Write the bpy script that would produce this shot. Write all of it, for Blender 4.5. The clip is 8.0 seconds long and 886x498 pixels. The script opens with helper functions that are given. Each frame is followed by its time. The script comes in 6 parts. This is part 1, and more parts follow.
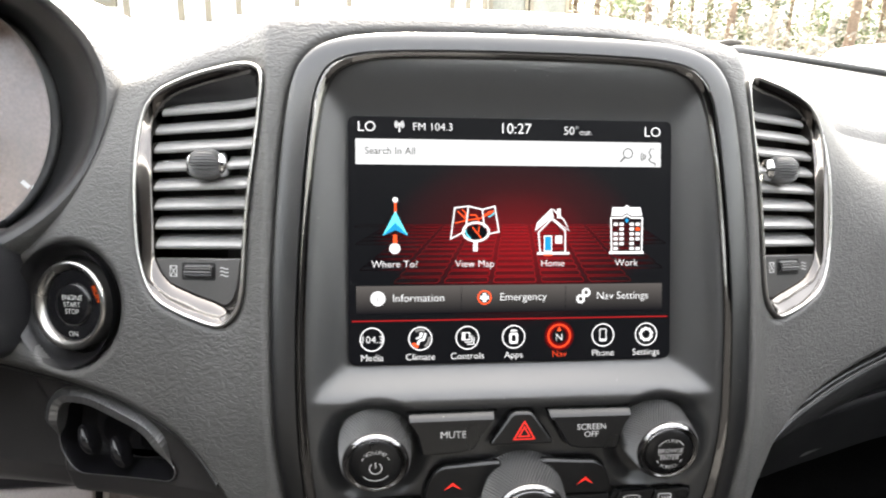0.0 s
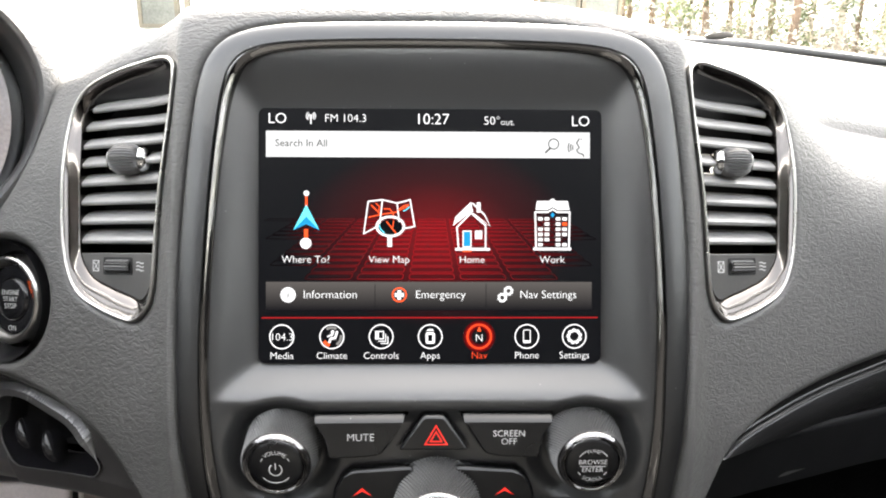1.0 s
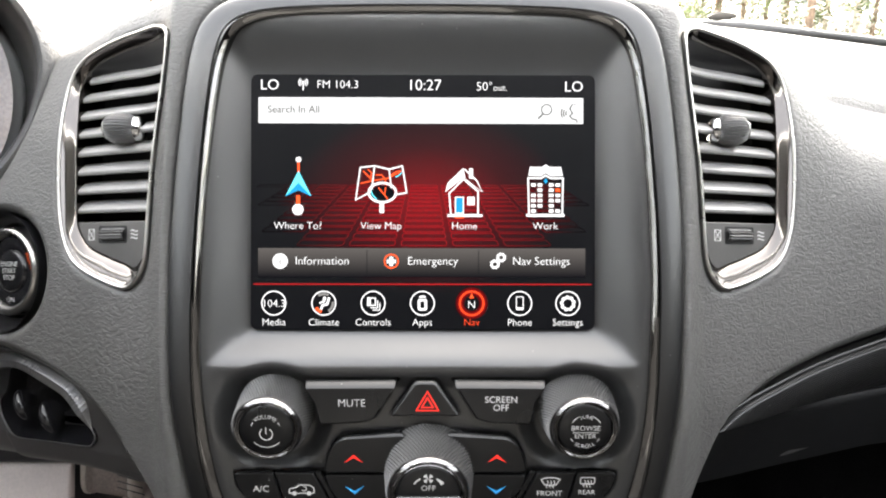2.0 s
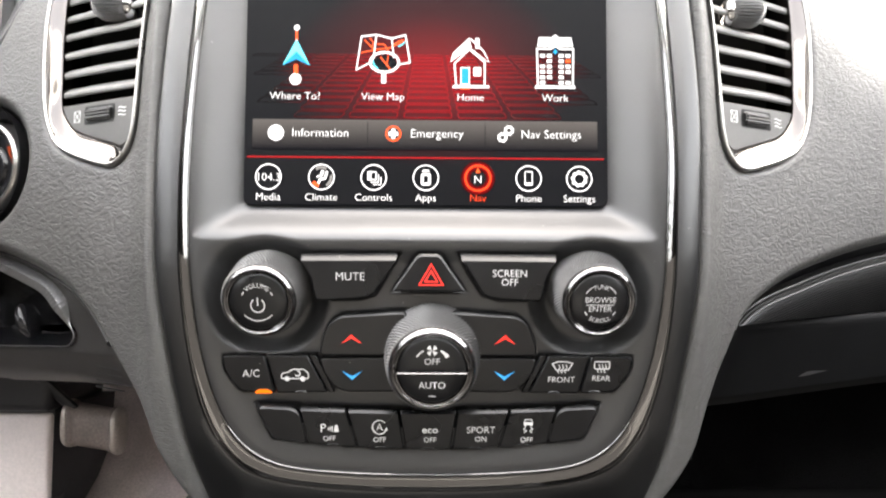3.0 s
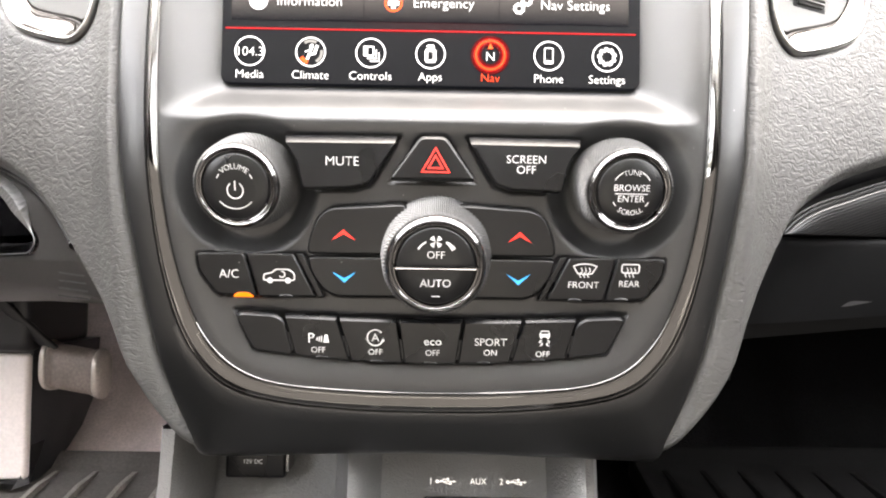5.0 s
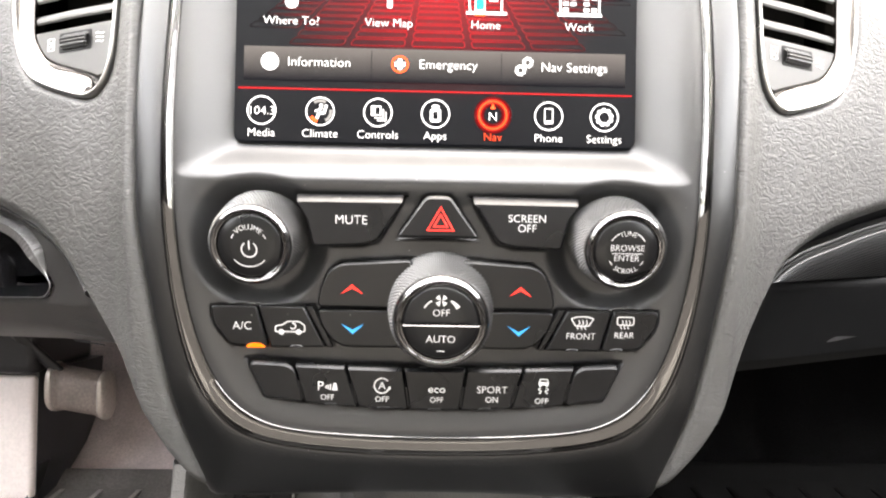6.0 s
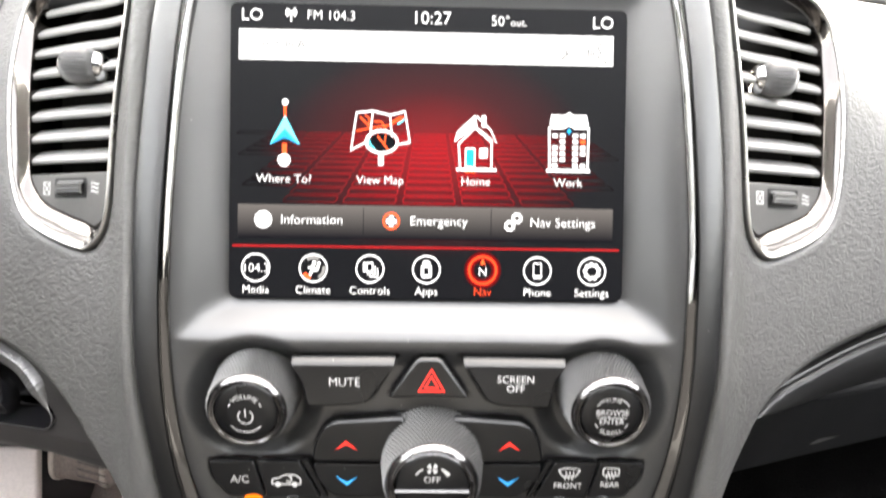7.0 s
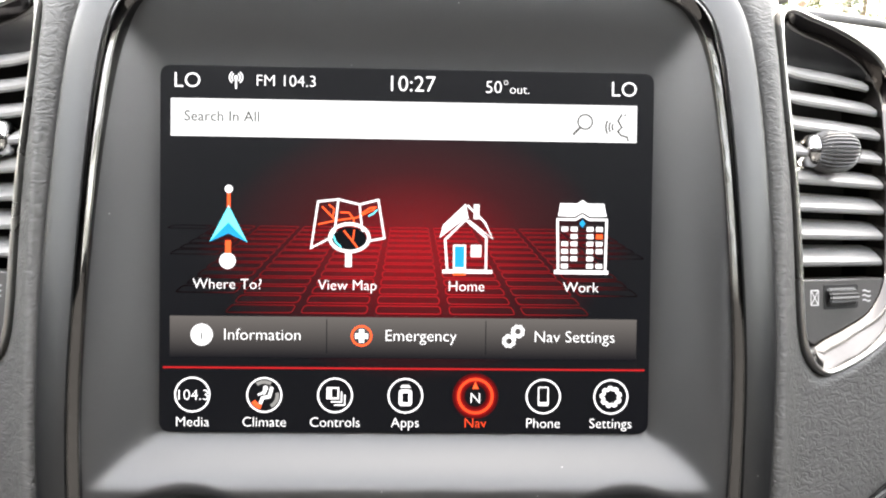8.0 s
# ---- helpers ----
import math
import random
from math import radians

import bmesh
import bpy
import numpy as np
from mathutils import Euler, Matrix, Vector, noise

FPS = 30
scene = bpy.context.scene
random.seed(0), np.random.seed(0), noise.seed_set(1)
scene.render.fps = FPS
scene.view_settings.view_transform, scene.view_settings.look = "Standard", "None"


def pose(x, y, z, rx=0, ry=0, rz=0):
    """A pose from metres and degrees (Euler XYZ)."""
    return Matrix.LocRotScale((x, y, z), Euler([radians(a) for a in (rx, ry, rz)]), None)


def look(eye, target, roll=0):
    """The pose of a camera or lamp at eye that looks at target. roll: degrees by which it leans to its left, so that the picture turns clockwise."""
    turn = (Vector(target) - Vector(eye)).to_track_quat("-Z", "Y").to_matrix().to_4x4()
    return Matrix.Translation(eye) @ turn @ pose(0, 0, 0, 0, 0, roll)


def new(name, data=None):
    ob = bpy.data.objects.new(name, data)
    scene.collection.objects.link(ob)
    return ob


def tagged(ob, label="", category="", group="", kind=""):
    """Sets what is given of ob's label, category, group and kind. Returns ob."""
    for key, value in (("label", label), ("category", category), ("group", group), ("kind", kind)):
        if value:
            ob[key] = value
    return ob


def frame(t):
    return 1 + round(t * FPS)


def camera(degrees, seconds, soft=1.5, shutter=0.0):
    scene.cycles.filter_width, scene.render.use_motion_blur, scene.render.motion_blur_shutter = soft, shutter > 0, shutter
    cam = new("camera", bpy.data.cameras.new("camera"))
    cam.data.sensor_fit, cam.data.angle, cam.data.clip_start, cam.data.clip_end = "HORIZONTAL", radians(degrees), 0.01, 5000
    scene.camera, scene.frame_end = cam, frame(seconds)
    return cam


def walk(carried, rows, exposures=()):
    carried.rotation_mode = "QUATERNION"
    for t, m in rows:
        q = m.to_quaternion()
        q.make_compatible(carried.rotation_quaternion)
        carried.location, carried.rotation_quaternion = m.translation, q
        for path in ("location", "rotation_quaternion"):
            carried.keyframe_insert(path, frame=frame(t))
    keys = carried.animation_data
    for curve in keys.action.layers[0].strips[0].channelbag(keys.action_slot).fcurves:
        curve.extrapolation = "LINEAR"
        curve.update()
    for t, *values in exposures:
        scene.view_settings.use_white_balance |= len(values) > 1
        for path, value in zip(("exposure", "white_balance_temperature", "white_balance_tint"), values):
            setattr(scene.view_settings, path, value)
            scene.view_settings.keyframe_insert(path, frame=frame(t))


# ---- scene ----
# Everything of the dashboard is laid out in the plane of its display: x right, y away from the
# eye, z up along the display, origin in the display's middle. T stands it in the car, leaning back.
cam = camera(72.0, 8.0, soft=2.0, shutter=0.25)
T = pose(0, 0, 1.15, -14, 0, 0)
PATH = [
    (0, (-0.072, -0.316, 0.004), (0.143, 1.672, -0.047), -0.1),
    (0.5, (-0.02, -0.313, -0.001), (0.079, 1.684, -0.032), 0.1),
    (1, (-0.001, -0.308, -0.005), (0.045, 1.692, -0.015), 0.1),
    (1.2, (0.0, -0.307, -0.006), (0.043, 1.692, -0.017), 0.1),
    (2.3, (0.01, -0.306, -0.044), (0.014, 1.693, -0.019), 0.1),
    (2.5, (0.006, -0.304, -0.062), (0.039, 1.694, 0.005), 0.2),
    (3, (0.004, -0.288, -0.099), (0.032, 1.709, 0.001), 0.3),
    (3.5, (0.004, -0.263, -0.129), (0.01, 1.733, -0.014), 0.4),
    (4, (0.006, -0.25, -0.138), (-0.003, 1.748, -0.052), 0.6),
    (4.2, (0.006, -0.249, -0.138), (0.0, 1.749, -0.067), 0.65),
    (5.3, (0.0035, -0.2515, -0.138), (0.021, 1.747, -0.086), 0.88),
    (5.5, (0.003, -0.253, -0.137), (0.017, 1.746, -0.071), 0.9),
    (6, (-0.001, -0.262, -0.113), (0.037, 1.737, -0.082), 1.0),
    (6.2, (-0.0022, -0.2656, -0.0994), (0.043, 1.7338, -0.089), 1.0),
    (6.5, (-0.004, -0.271, -0.079), (0.052, 1.729, -0.07), 1.0),
    (7, (0.001, -0.268, -0.036), (0.045, 1.731, -0.078), 0.8),
    (7.2, (0.001, -0.262, -0.007), (0.049, 1.736, -0.082), 1.0),
    (7.3, (0.0, -0.253, -0.005), (0.071, 1.745, -0.04), 1.1),
    (7.5, (0.004, -0.234, 0.008), (0.071, 1.762, -0.093), 0.9),
    (7.7, (0.005, -0.2228, 0.007), (0.074, 1.775, -0.084), 0.85),
    (7.8, (0.0055, -0.2200, 0.0065), (0.070, 1.778, -0.070), 0.8),
    (8, (0.007, -0.215, 0.005), (0.057, 1.784, -0.03), 0.7),
]
walk(cam, [(t, T @ look(eye, target, roll)) for t, eye, target, roll in PATH], [(0.0, 4.2, 6950, 8), (1.2, 4.22, 6950, 8), (2.5, 4.5, 7050, 9), (3.0, 4.82, 7200, 10), (3.5, 5.08, 7300, 10), (4.0, 5.42, 7400, 11), (6.5, 5.42, 7350, 10), (7.0, 5.15, 7150, 9), (8.0, 4.57, 7000, 9)])

# ---- light ----
SUN_EL, SUN_AZ = 45.0, 6.0  # degrees; azimuth from straight ahead, to the right positive
world = bpy.data.worlds.new("sky")
scene.world = world
world.use_nodes = True
wt = world.node_tree
sky = wt.nodes.new("ShaderNodeTexSky")
sky.sky_type, sky.sun_disc = "NISHITA", False
sky.sun_elevation, sky.sun_rotation = radians(SUN_EL), radians(SUN_AZ)
sky.dust_density, sky.ozone_density, sky.air_density = 9.0, 0.2, 0.8
wt.nodes["Background"].inputs["Strength"].default_value = 0.15
haze = wt.nodes.new("ShaderNodeHueSaturation")  # a hazy, whitish sky
haze.inputs["Saturation"].default_value = 0.4
wt.links.new(sky.outputs[0], haze.inputs["Color"])
wt.links.new(haze.outputs[0], wt.nodes["Background"].inputs["Color"])
sun = new("sun", bpy.data.lights.new("sun", "SUN"))
sun.data.energy, sun.data.angle, sun.data.color = 4.0, radians(0.6), (1.0, 0.965, 0.92)
az, el = radians(SUN_AZ), radians(SUN_EL)
sun.matrix_basis = look((math.sin(az) * math.cos(el) * 30, math.cos(az) * math.cos(el) * 30, math.sin(el) * 30), (0, 0, 0))

# ---- materials ----
def mat(name, base, rough=0.5, metal=0.0, spec=0.5, coat=0.0, emit=None, strength=0.0):
    m = bpy.data.materials.new(name)
    m.use_nodes = True
    b = m.node_tree.nodes["Principled BSDF"]
    b.inputs["Base Color"].default_value = (*base, 1)
    b.inputs["Roughness"].default_value = rough
    b.inputs["Metallic"].default_value = metal
    b.inputs["Specular IOR Level"].default_value = spec
    b.inputs["Coat Weight"].default_value = coat
    b.inputs["Coat Roughness"].default_value = 0.08
    if emit:
        b.inputs["Emission Color"].default_value = (*emit, 1)
        b.inputs["Emission Strength"].default_value = strength
    return m


def node(m, kind, **values):
    n = m.node_tree.nodes.new(kind)
    for key, v in values.items():
        n.inputs[key.replace("_", " ")].default_value = v
    return n


def join(m, a, out, b, inp):
    m.node_tree.links.new(a.outputs[out], b.inputs[inp])


def coords(m, scale=(1, 1, 1)):
    tc, mp = node(m, "ShaderNodeTexCoord"), node(m, "ShaderNodeMapping")
    mp.inputs["Scale"].default_value = scale
    join(m, tc, "Object", mp, "Vector")
    return mp


def ramp(m, src, out, a, b, lo, hi):
    r = node(m, "ShaderNodeValToRGB")
    e = r.color_ramp.elements
    e[0].position, e[1].position = a, b
    e[0].color, e[1].color = (*lo, 1) if len(lo) == 3 else lo, (*hi, 1) if len(hi) == 3 else hi
    join(m, src, out, r, "Fac")
    return r


def wear(m, base, spread=0.25, big=12.0, small=260.0, rough=0.5, rough_spread=0.12, bump=0.0, bump_size=900.0, dist=0.0002):
    """Two scales of variation of colour and gloss, and a fine relief."""
    b = m.node_tree.nodes["Principled BSDF"]
    mp = coords(m)
    n1 = node(m, "ShaderNodeTexNoise", Scale=big, Detail=3.0)
    n2 = node(m, "ShaderNodeTexNoise", Scale=small, Detail=4.0)
    for n in (n1, n2):
        join(m, mp, "Vector", n, "Vector")
    mix = node(m, "ShaderNodeMath")
    mix.operation = "MULTIPLY"
    join(m, n1, "Fac", mix, 0)
    join(m, n2, "Fac", mix, 1)
    lo, hi = tuple(c * (1 - spread) for c in base), tuple(min(1, c * (1 + spread)) for c in base)
    join(m, ramp(m, mix, 0, 0.08, 0.42, lo, hi), "Color", b, "Base Color")
    rr = ramp(m, n1, "Fac", 0.3, 0.7, (rough - rough_spread,) * 3, (rough + rough_spread,) * 3)
    join(m, rr, "Color", b, "Roughness")
    if bump:
        n3 = node(m, "ShaderNodeTexNoise", Scale=bump_size, Detail=2.0)
        join(m, mp, "Vector", n3, "Vector")
        bp = node(m, "ShaderNodeBump", Strength=bump, Distance=dist)
        join(m, n3, "Fac", bp, "Height")
        join(m, bp, "Normal", b, "Normal")
    return m


def dust(m, size=150.0, amount=0.036):
    """Stray light specks of dust, a few millimetres apart and mostly absent."""
    b = m.node_tree.nodes["Principled BSDF"]
    old = b.inputs["Base Color"].links[0].from_socket
    mp = coords(m)
    vo = node(m, "ShaderNodeTexVoronoi", Scale=size)
    join(m, mp, "Vector", vo, "Vector")
    near = ramp(m, vo, "Distance", amount * 0.6, amount * 1.6, (1, 1, 1), (0, 0, 0))
    few = ramp(m, vo, "Color", 0.66, 0.70, (0, 0, 0), (1, 1, 1))
    mul = node(m, "ShaderNodeMath")
    mul.operation = "MULTIPLY"
    join(m, near, "Color", mul, 0)
    join(m, few, "Color", mul, 1)
    mx = m.node_tree.nodes.new("ShaderNodeMixRGB")
    join(m, mul, 0, mx, "Fac")
    m.node_tree.links.new(old, mx.inputs["Color1"])
    mx.inputs["Color2"].default_value = (0.20, 0.195, 0.19, 1)
    join(m, mx, "Color", b, "Base Color")
    return m


def leather(name, base, rough, cells=(250, 300, 620), strength=0.5, dist=0.0004):
    """Moulded vinyl with a wrinkled leather grain: soft creases that branch and run mostly sideways."""
    m = mat(name, base, rough, spec=0.55)
    b = m.node_tree.nodes["Principled BSDF"]
    mp = coords(m)
    warp = node(m, "ShaderNodeTexNoise", Scale=160.0, Detail=2.0)
    join(m, mp, "Vector", warp, "Vector")
    add = node(m, "ShaderNodeVectorMath")
    add.operation = "MULTIPLY_ADD"
    join(m, warp, "Color", add, 0)
    add.inputs[1].default_value = (0.006, 0.006, 0.006)
    join(m, mp, "Vector", add, 2)
    sc = node(m, "ShaderNodeMapping")
    sc.inputs["Scale"].default_value = cells
    join(m, add, 0, sc, "Vector")
    total = None
    for size, reach, weight in ((1.0, 0.14, 1.0), (1.9, 0.16, 0.35)):
        n_ = node(m, "ShaderNodeTexNoise", Scale=size, Detail=1.0, Distortion=0.2)
        join(m, sc, "Vector", n_, "Vector")
        off = node(m, "ShaderNodeMath")
        off.operation = "SUBTRACT"
        join(m, n_, "Fac", off, 0)
        off.inputs[1].default_value = 0.5
        ab = node(m, "ShaderNodeMath")
        ab.operation = "ABSOLUTE"
        join(m, off, 0, ab, 0)
        fold = ramp(m, ab, 0, 0.0, reach, (0, 0, 0), (1, 1, 1))
        fold.color_ramp.interpolation = "EASE"
        mul = node(m, "ShaderNodeMath")
        mul.operation = "MULTIPLY_ADD"
        join(m, fold, "Color", mul, 0)
        mul.inputs[1].default_value = weight
        if total:
            join(m, total, 0, mul, 2)
        else:
            mul.inputs[2].default_value = 0.0
        total = mul
    pit = node(m, "ShaderNodeTexNoise", Scale=1600.0, Detail=2.0)
    join(m, mp, "Vector", pit, "Vector")
    mx = node(m, "ShaderNodeMath")
    mx.operation = "MULTIPLY_ADD"
    join(m, pit, "Fac", mx, 0)
    mx.inputs[1].default_value = 0.06
    join(m, total, 0, mx, 2)
    bp = node(m, "ShaderNodeBump", Strength=strength, Distance=dist)
    join(m, mx, 0, bp, "Height")
    join(m, bp, "Normal", b, "Normal")
    big = node(m, "ShaderNodeTexNoise", Scale=9.0, Detail=4.0)
    join(m, mp, "Vector", big, "Vector")
    join(m, ramp(m, big, "Fac", 0.3, 0.7, tuple(c * 0.85 for c in base), tuple(c * 1.15 for c in base)), "Color", b, "Base Color")
    join(m, ramp(m, big, "Fac", 0.3, 0.7, (rough - 0.05,) * 3, (rough + 0.07,) * 3), "Color", b, "Roughness")
    return m


GAIN = 0.54  # how bright the lit display is against the daylight


def glow(name, colour, strength):
    return mat(name, (0.0, 0.0, 0.0), 0.25, spec=0.1, emit=colour, strength=strength * GAIN)


DASH = leather("dash_vinyl", (0.074, 0.0732, 0.071), 0.46, (115, 330, 420), 0.40, 0.00038)
CONSOLE = leather("console_vinyl", (0.20, 0.20, 0.20), 0.5, (420, 420, 520))
SATIN = wear(mat("satin_graphite_plastic", (0.0047, 0.0049, 0.0052), 0.32, spec=0.95), (0.0047, 0.0049, 0.0052), 0.1, 8, 700, 0.33, 0.03, 0.05, 2200)
BEZEL = wear(mat("satin_grey_paint", (0.0170, 0.0174, 0.0180), 0.36, spec=0.95), (0.0170, 0.0174, 0.0180), 0.06, 8, 900, 0.37, 0.03, 0.04, 2500)
BUTTON = wear(mat("black_soft_touch_plastic", (0.0036, 0.0038, 0.0043), 0.3, spec=0.5), (0.0036, 0.0038, 0.0043), 0.2, 25, 900, 0.3, 0.05, 0.06, 2600)
CHROME = wear(mat("dark_chrome", (0.20, 0.197, 0.195), 0.05, 1.0), (0.20, 0.197, 0.195), 0.06, 20, 600, 0.05, 0.02)
SMOKED = wear(mat("smoked_chrome", (0.13, 0.12, 0.113), 0.11, 1.0), (0.13, 0.12, 0.113), 0.06, 20, 600, 0.11, 0.03)
BRIGHT = wear(mat("bright_chrome", (0.72, 0.72, 0.72), 0.09, 1.0), (0.72, 0.72, 0.72), 0.05, 20, 600, 0.09, 0.03)
STEEL = wear(mat("smoked_steel", (0.22, 0.215, 0.215), 0.12, 1.0), (0.22, 0.215, 0.215), 0.06, 20, 600, 0.12, 0.03)
SILVER = wear(mat("satin_silver", (0.45, 0.44, 0.42), 0.28, 1.0), (0.45, 0.44, 0.42), 0.08, 20, 700, 0.28, 0.05)
KNURL = wear(mat("knurled_grey_plastic", (0.115, 0.115, 0.115), 0.32, 0.6), (0.115, 0.115, 0.115), 0.12, 30, 900, 0.32, 0.04)
for gloss_ in (SATIN, BEZEL, BUTTON):
    dust(gloss_)
SLAT = wear(mat("slat_plastic", (0.19, 0.188, 0.184), 0.4, spec=0.8), (0.19, 0.188, 0.184), 0.1, 20, 700, 0.36, 0.05)
GLOSSY = wear(mat("black_funnel_plastic", (0.010, 0.010, 0.011), 0.4), (0.010, 0.010, 0.011), 0.2, 15, 600, 0.38, 0.04)
PLATE = wear(mat("satin_plate_paint", (0.075, 0.073, 0.071), 0.38, 0.3), (0.075, 0.073, 0.071), 0.06, 12, 800, 0.38, 0.03)
GRIP = wear(mat("ribbed_grip_plastic", (0.03, 0.03, 0.03), 0.4), (0.03, 0.03, 0.03), 0.15, 20, 600, 0.4, 0.05)
BARREL = wear(mat("ribbed_silver_grey_plastic", (0.12, 0.12, 0.12), 0.36, 0.3), (0.12, 0.12, 0.12), 0.15, 20, 600, 0.36, 0.05)
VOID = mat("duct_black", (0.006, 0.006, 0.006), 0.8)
GLOSS = wear(mat("gloss_black_plastic", (0.008, 0.008, 0.009), 0.16), (0.008, 0.008, 0.009), 0.2, 15, 400, 0.16, 0.04)
# the lens's brown stands for what it reflects, painted as base colour
LENS = wear(mat("reflection_brown_lens", (0.15, 0.105, 0.088), 0.12, spec=0.7), (0.15, 0.105, 0.088), 0.35, 40, 400, 0.12, 0.03)
SMOOTH = wear(mat("smooth_black_plastic", (0.02, 0.02, 0.022), 0.42), (0.02, 0.02, 0.022), 0.15, 15, 600, 0.4, 0.05, 0.06, 1800)
BLADE = wear(mat("dark_trim_blade", (0.055, 0.055, 0.055), 0.34, 0.8), (0.055, 0.055, 0.055), 0.12, 15, 600, 0.34, 0.05)
KNEE = wear(mat("brown_grey_plastic", (0.027, 0.025, 0.0243), 0.42), (0.027, 0.025, 0.0243), 0.15, 15, 600, 0.45, 0.06, 0.1, 1500)
GLOVE = wear(mat("glove_box_plastic", (0.0075, 0.0077, 0.0082), 0.45, spec=0.3), (0.0075, 0.0077, 0.0082), 0.15, 15, 600, 0.42, 0.05, 0.1, 1500)
# carpet and mats: driver's side coloured as lit, passenger side as shaded
CARPET = wear(mat("lit_grey_carpet", (0.66, 0.57, 0.55), 0.95, spec=0.1), (0.66, 0.57, 0.55), 0.25, 25, 500, 0.9, 0.05, 0.5, 900, 0.0015)
SHADECARPET = wear(mat("shaded_carpet", (0.0065, 0.0065, 0.0068), 0.95, spec=0.03), (0.0065, 0.0065, 0.0068), 0.35, 25, 500, 0.9, 0.05, 0.9, 700, 0.002)
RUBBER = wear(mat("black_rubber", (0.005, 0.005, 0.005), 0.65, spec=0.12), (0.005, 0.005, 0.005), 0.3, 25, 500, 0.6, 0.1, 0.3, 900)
MAT = wear(mat("lit_brown_rubber", (0.085, 0.078, 0.074), 0.7, spec=0.2), (0.085, 0.078, 0.074), 0.35, 25, 500, 0.7, 0.1, 0.3, 900)
# paler rubber: the highlights along the driver's mat ribs, put into the colour
RIBGLINT = wear(mat("rib_highlight_rubber", (0.20, 0.185, 0.175), 0.6, spec=0.3), (0.20, 0.185, 0.175), 0.35, 60, 500, 0.6, 0.1, 0.3, 900)
RIBBED = wear(mat("ribbed_grey_metal", (0.30, 0.30, 0.30), 0.33, 0.9), (0.30, 0.30, 0.30), 0.12, 15, 600, 0.33, 0.05)
PEWTER = wear(mat("dull_steel", (0.55, 0.50, 0.45), 0.4, 0.7), (0.55, 0.50, 0.45), 0.2, 60, 500, 0.42, 0.06)
PEDAL = wear(mat("worn_pedal_pad", (0.22, 0.18, 0.16), 0.5), (0.22, 0.18, 0.16), 0.3, 60, 500, 0.5, 0.1, 0.3, 900)
GREY = wear(mat("light_grey_plastic", (0.84, 0.76, 0.735), 0.5), (0.84, 0.76, 0.735), 0.1, 15, 500, 0.5, 0.06, 0.15, 1200)
SIDEGREY = leather("side_trim_grey", (0.16, 0.157, 0.152), 0.5, (420, 420, 520))
REARDARK = wear(mat("black_cloth", (0.008, 0.008, 0.0084), 0.9, spec=0.1), (0.008, 0.008, 0.0084), 0.2, 10, 300, 0.9, 0.04)
# pale and cool, so the unseen roof brightens and cools the reflections below
HEAD = wear(mat("headliner_cloth", (0.62, 0.66, 0.70), 0.95, spec=0.1), (0.62, 0.66, 0.70), 0.08, 10, 500, 0.92, 0.03, 0.4, 900)
# the prints have a weak emission of their own besides their colour
INK = mat("glowing_white_print", (0.50, 0.50, 0.50), 0.5, emit=(1, 1, 1), strength=0.009)
INKLIT = mat("backlit_white_print", (0.8, 0.8, 0.8), 0.5, emit=(1, 1, 1), strength=0.025)
INKRED = mat("glowing_red_print", (0.75, 0.03, 0.02), 0.5, emit=(1, 0.03, 0.02), strength=0.025)
INKBLUE = mat("glowing_blue_print", (0.03, 0.32, 0.7), 0.5, emit=(0.03, 0.35, 0.8), strength=0.02)
AMBER = glow("amber_lamp", (1.0, 0.19, 0.01), 0.12)
ORANGE = glow("orange_lamp", (1.0, 0.13, 0.03), 0.07)
S_WHITE = glow("display_white", (0.93, 0.95, 1.02), 0.16)
S_BAR = glow("display_bar_white", (0.90, 0.93, 1.0), 0.125)
S_GREY = glow("display_grey", (0.28, 0.28, 0.29), 0.123)
S_TEXT = glow("display_text_grey", (0.10, 0.10, 0.10), 0.12)
S_RED = glow("display_red", (0.85, 0.065, 0.022), 0.167)
S_DIMRED = glow("display_dim_red", (0.62, 0.02, 0.025), 0.10)
S_ORANGE = glow("display_orange_red", (0.95, 0.10, 0.03), 0.190)
S_HALO = glow("display_halo", (0.30, 0.006, 0.008), 0.10)
S_HALO2 = glow("display_faint_halo", (0.07, 0.002, 0.003), 0.16)
S_CYAN = glow("display_cyan", (0.012, 0.30, 0.62), 0.16)
S_CYAN2 = glow("display_light_cyan", (0.12, 0.7, 0.9), 0.212)
S_DARK = glow("display_dark", (0.006, 0.007, 0.01), 0.112)
S_LINE = glow("display_grid_red", (0.55, 0.02, 0.03), 0.085)
mp_ = coords(S_LINE, (1 / 0.085, 0.0, 1 / 0.055))
mp_.inputs["Location"].default_value = (-0.03, 0, -0.060 / 0.055)
gr_ = node(S_LINE, "ShaderNodeTexGradient")
gr_.gradient_type = "SPHERICAL"
join(S_LINE, mp_, "Vector", gr_, "Vector")
join(S_LINE, ramp(S_LINE, gr_, "Fac", 0.1, 0.75, (0.006, 0.001, 0.001), (0.66, 0.02, 0.03)), "Color", S_LINE.node_tree.nodes["Principled BSDF"], "Emission Color")


